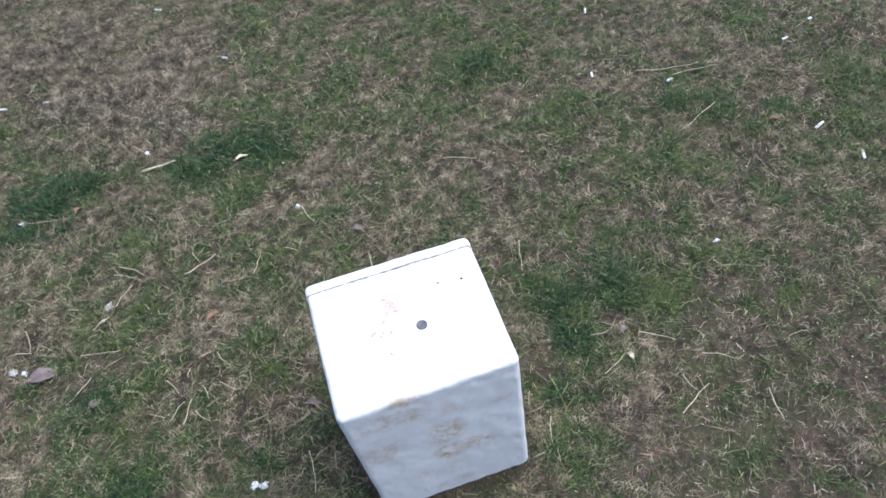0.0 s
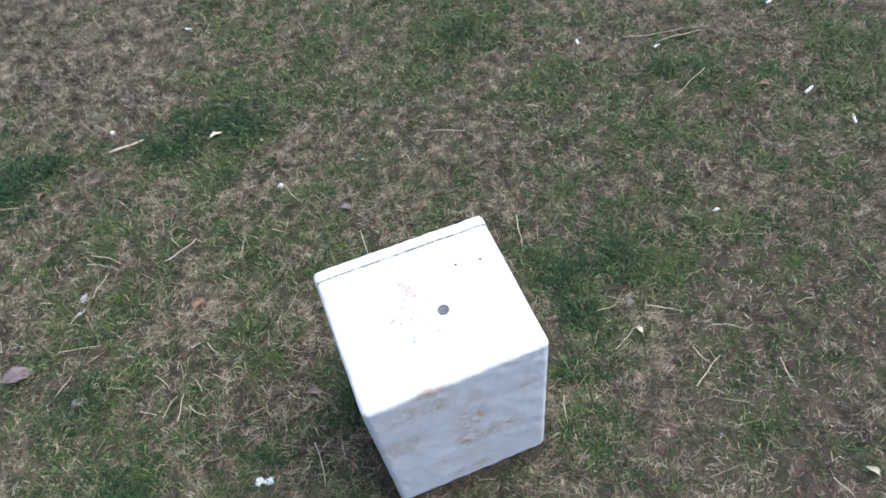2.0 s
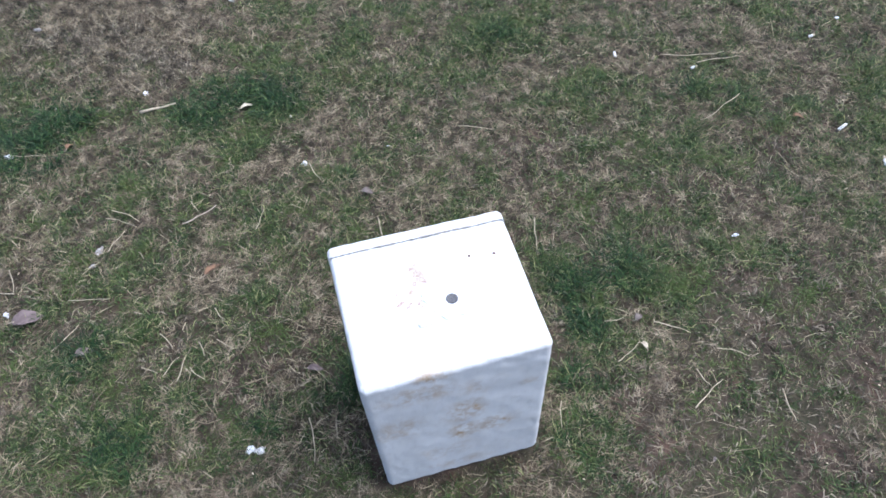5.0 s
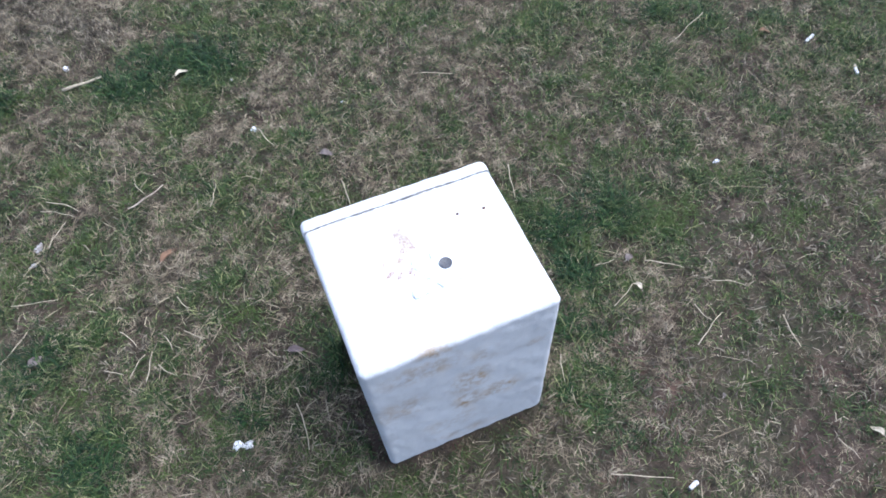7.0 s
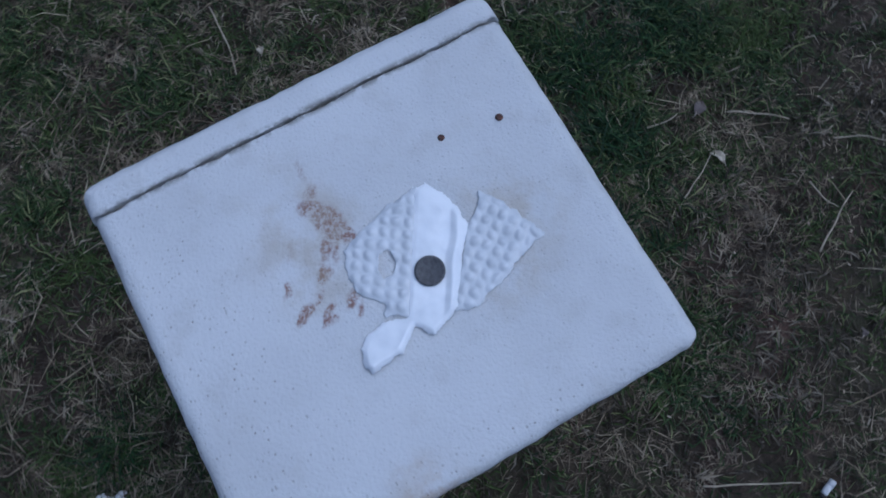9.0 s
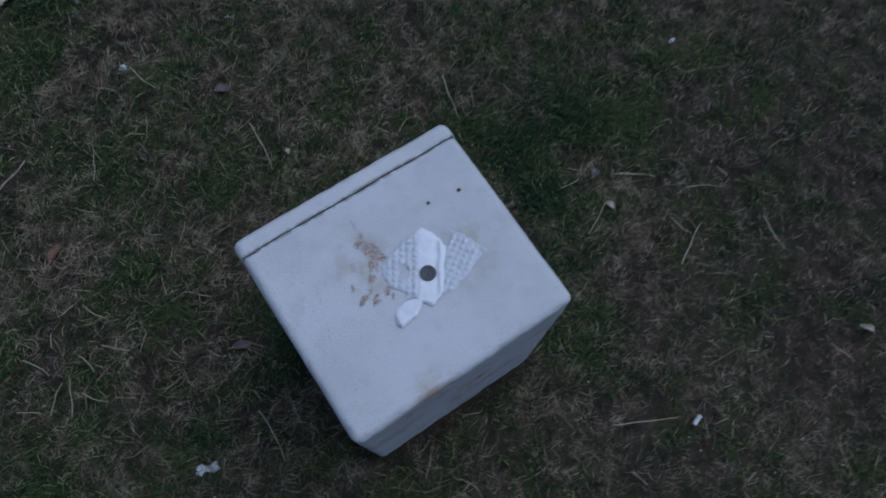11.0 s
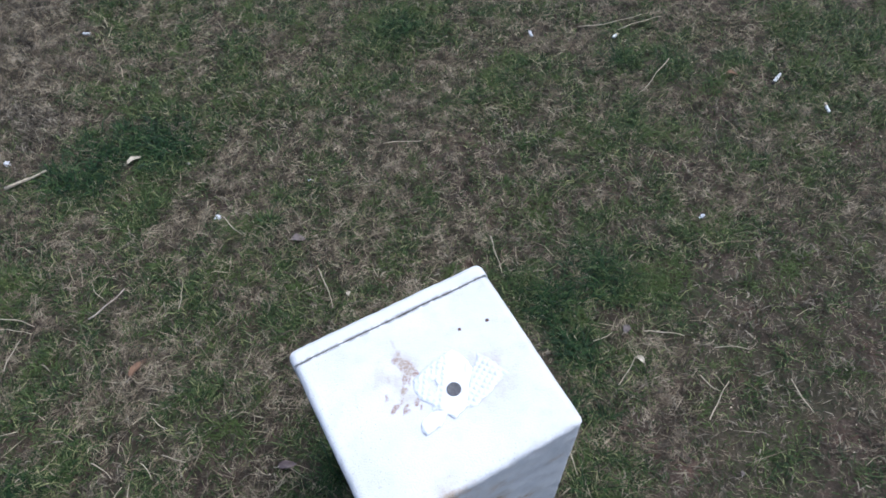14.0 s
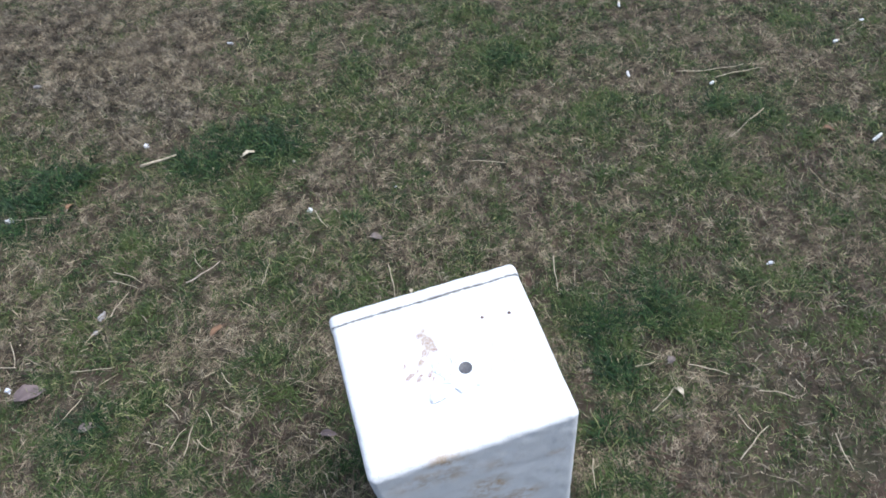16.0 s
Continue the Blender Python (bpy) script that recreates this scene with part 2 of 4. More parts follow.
COIN = plain_material("tarnished_coin", (0.085, 0.082, 0.085), (0.13, 0.127, 0.13), 500, 0.55, 0.3, 0.4, 0.5, 0.0006)
PAPER = plain_material("white_paper", (0.68, 0.68, 0.67), (0.54, 0.535, 0.52), 120, 0.8)
FILTER = plain_material("filter_tan", (0.38, 0.31, 0.21), (0.47, 0.40, 0.295), 300, 0.8)
ASH = plain_material("burnt_end", (0.02, 0.02, 0.02), (0.07, 0.065, 0.06), 400, 0.95)
FOAM_BIT = plain_material("foam_crumb", (0.68, 0.69, 0.72), (0.54, 0.55, 0.58), 300, 0.7)
STRAW = plain_material("straw", (0.42, 0.36, 0.26), (0.31, 0.255, 0.18), 90, 0.65)
TWIG = plain_material("weathered_twig", (0.40, 0.34, 0.27), (0.27, 0.22, 0.17), 120, 0.8, relief=0.5)
LEAF_RUST = plain_material("rusty_leaf", (0.18, 0.105, 0.06), (0.11, 0.064, 0.04), 80, 0.7)
LEAF_PALE = plain_material("pale_leaf", (0.50, 0.44, 0.33), (0.38, 0.32, 0.23), 90, 0.7)
LOOSE = blade_material("bleached_straw", [(0.0, (0.15, 0.115, 0.07)), (0.4, (0.24, 0.19, 0.125)), (0.75, (0.29, 0.235, 0.16)), (1.0, (0.40, 0.34, 0.24))], (0.22, 0.175, 0.12), pale=(0.37, 0.315, 0.225))
HUSK = plain_material("dry_husk", (0.44, 0.37, 0.27), (0.30, 0.24, 0.17), 80, 0.7)
LEAF_DARK = plain_material("purplish_leaf", (0.10, 0.075, 0.072), (0.15, 0.115, 0.11), 60, 0.75)
LEAF_GREY = plain_material("grey_leaf", (0.15, 0.125, 0.112), (0.11, 0.088, 0.077), 80, 0.8)
STONE = plain_material("pale_stone", (0.34, 0.32, 0.30), (0.22, 0.20, 0.185), 70, 0.85, relief=0.5)


# ---------------------------------------------------------------- mesh helpers
def thing(name, x, y, z=0.0, turn=0.0, **tags):
    ob = new(name)
    ob.empty_display_size = 0.02
    ob.matrix_basis = pose(x, y, z, 0, 0, turn)
    return tagged(ob, **tags)


def part(name, bm, material, parent=None, label=""):
    bmesh.ops.recalc_face_normals(bm, faces=bm.faces)
    me = bpy.data.meshes.new(name)
    bm.to_mesh(me)
    bm.free()
    me.materials.append(material)
    for p in me.polygons:
        p.use_smooth = True
    ob = new(name, me)
    ob.parent = parent
    return tagged(ob, label=label)


rng = np.random.default_rng(7)
LATTICE = rng.random((64, 64))


def value_noise(x, y, scale):
    """Smooth noise between 0 and 1, for arrays."""
    u, v = np.asarray(x) * scale + 17.3, np.asarray(y) * scale + 5.7
    i, j = np.floor(u).astype(int), np.floor(v).astype(int)
    fu, fv = u - i, v - j
    fu, fv = fu * fu * (3 - 2 * fu), fv * fv * (3 - 2 * fv)
    g = lambda a, b: LATTICE[a % 64, b % 64]
    return (g(i, j) * (1 - fu) + g(i + 1, j) * fu) * (1 - fv) + (g(i, j + 1) * (1 - fu) + g(i + 1, j + 1) * fu) * fv


def height(x, y):
    """The lawn's own relief, flat under the box."""
    h = 0.008 * (value_noise(x, y, 3.0) - 0.5) + 0.008 * (value_noise(x, y, 11.0) - 0.5)
    d = np.hypot(np.asarray(x) - CX, np.asarray(y) - CY)
    return h * np.clip((d - 0.18) / 0.25, 0, 1) - 0.009


# ---------------------------------------------------------------- ground
def build_ground():
    """One sheet, fine near the box, out to the horizon."""
    near = np.linspace(-1.8, 3.2, 201)
    steps = np.array([3, 5, 9, 20, 60, 200, 700, 2000.0])
    xs = np.concatenate([(-1.8 - steps)[::-1], near, 3.2 + steps])
    ys = xs.copy()
    gx, gy = np.meshgrid(xs, ys)
    z = height(gx, gy)
    co = np.stack([gx, gy, z], -1).reshape(-1, 3)
    n = len(xs)
    a = (np.arange(n - 1)[:, None] * n + np.arange(n - 1)[None]).reshape(-1)
    faces = np.stack([a, a + 1, a + n + 1, a + n], -1)
    me = bpy.data.meshes.new("ground")
    me.from_pydata(co.tolist(), [], faces.tolist())
    me.materials.append(SOIL)
    for p in me.polygons:
        p.use_smooth = True
    return tagged(new("ground", me), "brown bare soil of a worn winter lawn", "ground", kind="structure")


build_ground()

GREEN_FAR = [
    (-0.10, 1.92, 0.10, 0.8), (0.19, 1.49, 0.06, 1.0), (0.64, 1.31, 0.10, 1.0), (0.51, 1.60, 0.16, 0.6), (-0.01, 1.73, 0.11, 0.5),
    (-0.21, 1.05, 0.07, 0.8), (0.09, 0.81, 0.04, 1.0), (0.17, 1.29, 0.10, 0.5), (0.43, 1.17, 0.06, 0.6), (0.75, 0.96, 0.08, 0.8),
    (0.70, 0.75, 0.09, 0.7), (0.88, 0.70, 0.08, 0.8), (0.99, 0.69, 0.08, 0.9), (1.08, 0.90, 0.06, 0.8), (1.18, 0.81, 0.07, 0.9),
    (0.92, 0.53, 0.07, 0.7), (1.15, 0.46, 0.07, 0.8), (1.23, 0.35, 0.08, 0.5), (0.90, 1.33, 0.09, 0.4), (1.35, 0.73, 0.07, 0.5),
]
GREEN_RIGHT = [
    (1.45, 0.55, 0.16, 0.5), (1.65, 0.80, 0.18, 0.4), (1.25, 0.58, 0.08, 0.5),
    (0.83, 0.37, 0.06, 0.6), (0.92, 0.27, 0.05, 0.8), (0.71, 0.48, 0.09, 0.6), (0.63, 0.35, 0.11, 0.9), (0.51, 0.36, 0.07, 0.9),
    (0.49, 0.24, 0.06, 0.9), (0.64, 0.22, 0.06, 0.6), (0.54, 0.15, 0.07, 0.7), (0.41, 0.06, 0.06, 0.9), (0.38, -0.04, 0.06, 0.7), (1.12, 0.26, 0.06, 0.5),
    (0.67, 0.11, 0.04, 0.5),
]
GREEN_LEFT = [
    (-0.12, 0.56, 0.10, 0.8), (-0.25, 0.51, 0.07, 0.7), (-0.16, 0.76, 0.11, 0.6), (0.02, 0.59, 0.07, 0.9), (-0.10, 0.47, 0.07, 0.7),
    (-0.34, 0.83, 0.07, 0.5), (-0.49, 0.98, 0.06, 0.5), (-0.58, 0.74, 0.07, 0.6), (-0.48, 0.49, 0.08, 0.8), (-0.58, 0.45, 0.08, 0.8),
    (-0.33, 0.33, 0.07, 0.6), (-0.03, 0.37, 0.06, 0.6), (-0.41, 0.72, 0.06, 0.5), (-0.32, 0.28, 0.04, 0.9), (-0.21, 0.20, 0.06, 0.7),
    (-0.03, 0.24, 0.06, 0.9), (-0.48, 0.22, 0.06, 0.8), (-0.60, 0.24, 0.07, 0.5), (-0.38, 0.13, 0.05, 0.6), (-0.10, 0.14, 0.05, 0.6),
]
LUSH_PATCHES = [
    (-0.48, 0.22, 0.07, 0.7), (-0.56, 0.45, 0.08, 0.65), (-0.21, 0.20, 0.06, 0.6),
    (0.38, -0.02, 0.08, 0.5), (0.45, 0.08, 0.07, 0.6),
    (-0.73, 1.24, 0.12, 1.0), (-0.79, 1.11, 0.08, 0.9), (-0.67, 1.31, 0.08, 0.8), (-0.58, 1.38, 0.07, 0.6),
    (-0.06, 1.20, 0.09, 0.9), (-0.26, 1.22, 0.10, 1.0), (-0.13, 1.26, 0.08, 0.8), (-0.65, 1.28, 0.09, 1.0), (-0.67, 1.09, 0.08, 0.9),
    (0.63, 0.35, 0.10, 0.6), (0.51, 0.35, 0.06, 0.8), (0.49, 0.24, 0.06, 0.8), (1.18, 0.81, 0.04, 0.7), (1.08, 0.90, 0.04, 0.7),
    (0.64, 1.31, 0.08, 0.6), (0.19, 1.49, 0.04, 0.7), (0.09, 0.81, 0.03, 0.7), (-0.03, 0.23, 0.06, 0.7), (0.42, 0.14, 0.04, 0.7),
]
DRY_PATCHES = [
    (-0.53, 1.73, 0.25, 1.0), (-0.38, 1.46, 0.13, 0.9), (-0.59, 1.51, 0.12, 0.8), (-0.30, 1.89, 0.15, 0.8), (0.44, 1.68, 0.08, 0.7),
    (-0.68, 2.12, 0.18, 0.9), (-0.93, 2.12, 0.24, 0.8),
]
TAN_PATCHES = [
    (0.39, 0.81, 0.14, 1.0), (0.24, 0.71, 0.09, 0.8), (0.43, 0.60, 0.07, 0.7), (0.56, 0.94, 0.08, 0.6), (1.03, 1.00, 0.08, 0.9),
    (1.06, 0.56, 0.05, 0.5), (0.29, 1.32, 0.08, 0.6), (1.50, 0.86, 0.08, 0.4), (-0.34, 0.94, 0.08, 0.5), (0.08, 1.05, 0.09, 0.6),
    (0.26, 1.07, 0.09, 0.6),
]
BARE_PATCHES = [
    (0.70, -0.15, 0.22, 0.7), (1.00, 0.00, 0.20, 0.7), (0.40, -0.28, 0.20, 0.6), (0.10, -0.20, 0.25, 0.4), (1.15, 0.10, 0.14, 0.4),
    (0.81, 0.23, 0.08, 1.0), (0.83, 0.12, 0.09, 0.8), (0.75, 0.04, 0.10, 0.6), (0.84, -0.04, 0.09, 0.6), (0.94, 0.18, 0.07, 0.5),
    (1.12, 0.62, 0.04, 0.6), (-0.28, 0.84, 0.05, 0.6), (-0.39, 0.40, 0.06, 0.6), (-0.25, 0.28, 0.05, 0.7), (-0.21, 0.87, 0.04, 0.5),
    (0.58, 0.01, 0.06, 0.4), (0.49, -0.15, 0.09, 0.5), (0.67, -0.22, 0.09, 0.5), (-0.39, 0.40, 0.05, 0.5),
]
GREEN_PATCHES = GREEN_FAR + GREEN_RIGHT + GREEN_LEFT


def patches(table, x, y):
    out = np.zeros_like(x)
    for px, py, r, s in table:
        out = np.maximum(out, s * np.exp(-(((x - px) ** 2 + (y - py) ** 2) / (r * r)) ** 1.3))
    return out


def cover(x, y):
    """How much of the lawn is green round a place, 0 to 1."""
    wx, wy = x + 0.09 * (value_noise(x, y, 9) - 0.5), y + 0.09 * (value_noise(y, x, 9) - 0.5)
    mottle = 0.55 * value_noise(x, y, 5.5) + 0.45 * value_noise(x, y, 13)
    g = 0.40 + 0.10 * np.clip((y - 0.2) / 0.5, 0, 1) + 0.55 * (mottle - 0.5) + 0.36 * patches(GREEN_PATCHES, wx, wy) + 0.50 * patches(LUSH_PATCHES, wx, wy)
    g -= 0.20 * patches(TAN_PATCHES, wx, wy) + 0.48 * patches(DRY_PATCHES, wx, wy) + 0.34 * patches(BARE_PATCHES, wx, wy)
    return np.clip(g, 0.03, 0.97)


def greenness(x, y):
    """Broken into clumps a few centimetres wide."""
    fine = 0.45 * value_noise(x, y, 24) + 0.35 * value_noise(x + 3.3, y - 1.7, 50) + 0.2 * value_noise(x - 2.1, y, 95)
    return np.clip((fine - 0.70 + 0.46 * cover(x, y)) * 7.0, 0.0, 1.0)


def spread(count, chance, wide=False):
    """Places on the lawn, kept by chance(x, y): the part round the box, or the lawn beyond it."""
    got = []
    have = 0
    while have < count:
        k = np.abs(rng.normal(0, 0.10, count))
        if wide:
            x, y = rng.uniform(-5, 6, count), rng.uniform(-4, 6.5, count)
            k = -k * 0.5
        else:
            x, y = rng.uniform(-1.3, 2.4, count), rng.uniform(-0.85, 3.2, count)
        near = (x > -1.3 + k) & (y > -0.80 + k) & (y > -0.40 - 0.44 * (x + 0.76) + k) & (y > -0.75 + 0.95 * (x - 0.9) + k) & (y + 0.57 * x < 2.55 - k)
        keep = ~near if wide else near
        keep &= ~((abs(x - CX - 0.012) < BOX_W / 2 - 0.003) & (abs(y - CY - 0.012) < BOX_D / 2 - 0.003))
        keep &= rng.random(count) < chance(x, y)
        got.append(np.stack([x[keep], y[keep]], 1))
        have += keep.sum()
    return np.concatenate(got)[:count]


def blade_mesh(name, xy, length, width, rise, heading, bend, droop, material, label, lift=0.001):
    """Bent, tapering blades as one mesh: a quad and a tip each."""
    n = len(xy)
    base = np.column_stack([xy, height(xy[:, 0], xy[:, 1]) + lift])
    flat = np.stack([np.cos(heading), np.sin(heading), np.zeros(n)], 1)
    side0 = np.stack([-np.sin(heading), np.cos(heading), np.zeros(n)], 1)
    up = np.array([0, 0, 1.0])
    d0 = flat * np.cos(rise)[:, None] + up * np.sin(rise)[:, None]
    rise2 = rise - droop
    flat2 = flat * np.cos(bend)[:, None] + side0 * np.sin(bend)[:, None]
    d1 = flat2 * np.cos(rise2)[:, None] + up * np.sin(rise2)[:, None]
    roll = rng.uniform(-0.7, 0.7, n)[:, None]
    side = side0 * np.cos(roll) + np.cross(d0, side0) * np.sin(roll)
    w = width[:, None] / 2
    mid = base + d0 * (length * 0.55)[:, None]
    tip = mid + d1 * (length * 0.45)[:, None]
    ground_mid = height(mid[:, 0], mid[:, 1]) + 0.0015
    mid[:, 2] = np.maximum(mid[:, 2], ground_mid)
    tip[:, 2] = np.maximum(tip[:, 2], height(tip[:, 0], tip[:, 1]) + 0.001)
    # blades by the box lean against it and stay outside
    for p in (mid, tip):
        inside = (abs(p[:, 0] - CX) < BOX_W / 2 + 0.004) & (abs(p[:, 1] - CY) < BOX_D / 2 + 0.004) & (p[:, 2] < BOX_H)
        p[inside, :2] = base[inside, :2] + rng.uniform(-0.004, 0.004, (inside.sum(), 2))
    co = np.stack([base - side * w * 0.8, base + side * w * 0.8, mid + side * w, mid - side * w, tip], 1).reshape(-1, 3)
    k = np.arange(n)[:, None] * 5
    loops = np.concatenate([k, k + 1, k + 2, k + 3, k + 3, k + 2, k + 4], 1).reshape(-1)
    sizes = np.tile([4, 3], n)
    starts = np.concatenate([[0], np.cumsum(sizes)[:-1]])
    me = bpy.data.meshes.new(name)
    me.vertices.add(len(co))
    me.vertices.foreach_set("co", co.astype(np.float32).reshape(-1))
    me.loops.add(len(loops))
    me.loops.foreach_set("vertex_index", loops.astype(np.int32))
    me.polygons.add(len(sizes))
    me.polygons.foreach_set("loop_start", starts.astype(np.int32))
    me.polygons.foreach_set("loop_total", sizes.astype(np.int32))
    me.update(calc_edges=True)
    me.materials.append(material)
    return tagged(new(name, me), label, "grass", kind="stuff")


def build_lawn():
    u = rng.uniform
    dryness = lambda x, y: patches(DRY_PATCHES, x, y)
    bareness = lambda x, y: patches(BARE_PATCHES, x, y)
    # crumbs of thatch on the soil
    n = 100000
    xy = spread(n, lambda x, y: np.clip(0.4 + 0.8 * bareness(x, y), 0, 1))
    blade_mesh("thatch", xy, u(0.005, 0.016, n), u(0.0007, 0.0018, n), u(0, 0.25, n), u(0, 6.283, n), u(-0.6, 0.6, n), u(0, 0.5, n),
               THATCH, "short brown crumbs of dead thatch on soil")
    # dead blades, mostly lying
    n = 300000
    clump = lambda x, y: np.clip(2.6 * (0.6 * value_noise(x, y, 38) + 0.4 * value_noise(x, y, 9)) - 0.70, 0.05, 1)
    tan = lambda x, y: patches(TAN_PATCHES, x, y)
    xy = spread(n, lambda x, y: clump(x, y) * np.clip(0.8 - 0.75 * bareness(x, y) + 0.3 * dryness(x, y) + 0.2 * tan(x, y) - 0.45 * greenness(x, y), 0.05, 1))
    dry, bare = dryness(xy[:, 0], xy[:, 1]), bareness(xy[:, 0], xy[:, 1])
    heading = 6.283 * 1.5 * value_noise(xy[:, 0], xy[:, 1], 20) + rng.normal(0, 1.2, n)
    length = np.where(u(0, 1, n) < 0.08 + 0.12 / (1 + np.exp(9 * (xy[:, 0] - 0.05))), u(0.030, 0.062, n), u(0.008, 0.030, n))
    width = u(0.0006, 0.0015, n) * (1 - 0.3 * bare) + np.where(u(0, 1, n) < 0.22, u(0.0006, 0.0014, n), 0.0) * np.clip(xy[:, 1] - 0.2, 0, 1)
    blade_mesh("dead_grass", xy, length * (1 - 0.4 * bare), width, np.abs(rng.normal(0.12, 0.26, n)) + 0.5 * dry * u(0, 1, n), heading,
               rng.normal(0, 0.45, n), u(-0.1, 0.45, n), DEAD, "tan dead grass blades lying flat on a worn lawn", lift=0.001 + 0.009 * u(0, 1, n) ** 2 * (1 - bare))
    # dry tufts that still stand
    tufts = spread(6000, lambda x, y: np.clip(0.05 + 0.9 * dryness(x, y) * (2 * value_noise(x, y, 18) - 0.3), 0, 1))
    each = rng.integers(5, 14, len(tufts))
    centre = np.repeat(tufts, each, 0)
    n = len(centre)
    off = rng.normal(0, 0.008, (n, 2))
    heading = np.arctan2(off[:, 1], off[:, 0]) + rng.normal(0, 0.8, n)
    blade_mesh("dry_tufts", centre + off, u(0.014, 0.036, n), u(0.0011, 0.0026, n), u(0.2, 1.1, n), heading, rng.normal(0, 0.7, n), u(0.4, 1.6, n),
               DRY, "curled greyish tan tufts of dead grass")
    # green tufts
    tufts = spread(25000, lambda x, y: np.clip(greenness(x, y) * (0.25 + 0.75 * cover(x, y)) + 0.006, 0, 1))
    lush = patches(LUSH_PATCHES, tufts[:, 0], tufts[:, 1]) * u(0.6, 1.4, len(tufts)) > 0.5
    for name, some, longer, material, label in (("green_grass", tufts[~lush], 1.0, GREEN, "short green grass tufts growing in uneven patches"),
                                                ("lush_grass", tufts[lush], 1.3, LUSH, "dense dark bluish green grass tufts")):
        each = rng.integers(4, 14, len(some))
        centre = np.repeat(some, each, 0)
        n = len(centre)
        g = cover(centre[:, 0], centre[:, 1])
        off = rng.normal(0, 0.0065, (n, 2))
        heading = np.arctan2(off[:, 1], off[:, 0]) + rng.normal(0, 0.7, n)
        length = u(0.012, 0.032, n) * (0.6 + 0.8 * g) * longer * np.where(u(0, 1, n) < 0.07, 1.7, 1.0)
        blade_mesh(name, centre + off, length, u(0.0009, 0.0021, n) * (1 + 0.3 * np.clip(centre[:, 1] - 0.2, 0, 1)), u(0.1, 1.0, n), heading,
                   rng.normal(0, 0.5, n), u(0.2, 1.2, n), material, label)
    # single green shoots between the tufts
    n = 95000
    xy = spread(n, lambda x, y: np.clip(0.22 + cover(x, y) * (0.2 + 0.7 * value_noise(x, y, 60)), 0, 1))
    blade_mesh("green_shoots", xy, u(0.008, 0.026, n), u(0.0009, 0.0022, n), u(0.1, 1.1, n), u(0, 6.283, n), rng.normal(0, 0.4, n), u(0.1, 0.9, n),
               GREEN, "single short green shoots between dead grass")
    # loose bleached straw on top, most of it on the worn side
    n = 4800
    xy = spread(n, lambda x, y: np.clip((0.14 + 0.9 / (1 + np.exp(9 * (x - 0.05)))) * (2.2 * value_noise(x, y, 9) - 0.55), 0.01, 1))
    blade_mesh("loose_straw", xy, u(0.022, 0.070, n), u(0.0010, 0.0021, n), u(-0.05, 0.30, n), u(0, 6.283, n), rng.normal(0, 0.55, n), u(-0.1, 0.4, n),
               LOOSE, "bleached straw lying loose on the worn lawn", lift=0.007)
    # pale flecks of dry petals and husks
    n = 800
    xy = spread(n, lambda x, y: np.clip(0.3 + 0.5 * bareness(x, y) + 0.6 * value_noise(x, y, 8), 0, 1))
    blade_mesh("husk_flecks", xy, u(0.003, 0.007, n), u(0.0016, 0.0032, n), u(0, 0.5, n), u(0, 6.283, n), rng.normal(0, 0.4, n), u(-0.3, 0.6, n),
               HUSK, "pale dry husks and petal flecks scattered over the lawn", lift=0.006)
    # thinner lawn beyond the worn part
    n = 40000
    xy = spread(n, lambda x, y: np.clip(0.2 + value_noise(x, y, 5), 0, 1), wide=True)
    blade_mesh("outer_dead_grass", xy, u(0.03, 0.09, n), u(0.004, 0.010, n), u(0, 0.5, n), u(0, 6.283, n), rng.normal(0, 0.5, n), u(0, 0.6, n),
               DEAD, "tan dead grass further out on the lawn")
    n = 62000
    xy = spread(n, lambda x, y: np.clip(1.6 * value_noise(x, y, 4) - 0.3, 0, 1), wide=True)
    blade_mesh("outer_green_grass", xy, u(0.04, 0.10, n), u(0.006, 0.016, n), u(0.1, 0.9, n), u(0, 6.283, n), rng.normal(0, 0.4, n), u(0.2, 0.9, n),
               GREEN, "green grass further out on the lawn")


build_lawn()


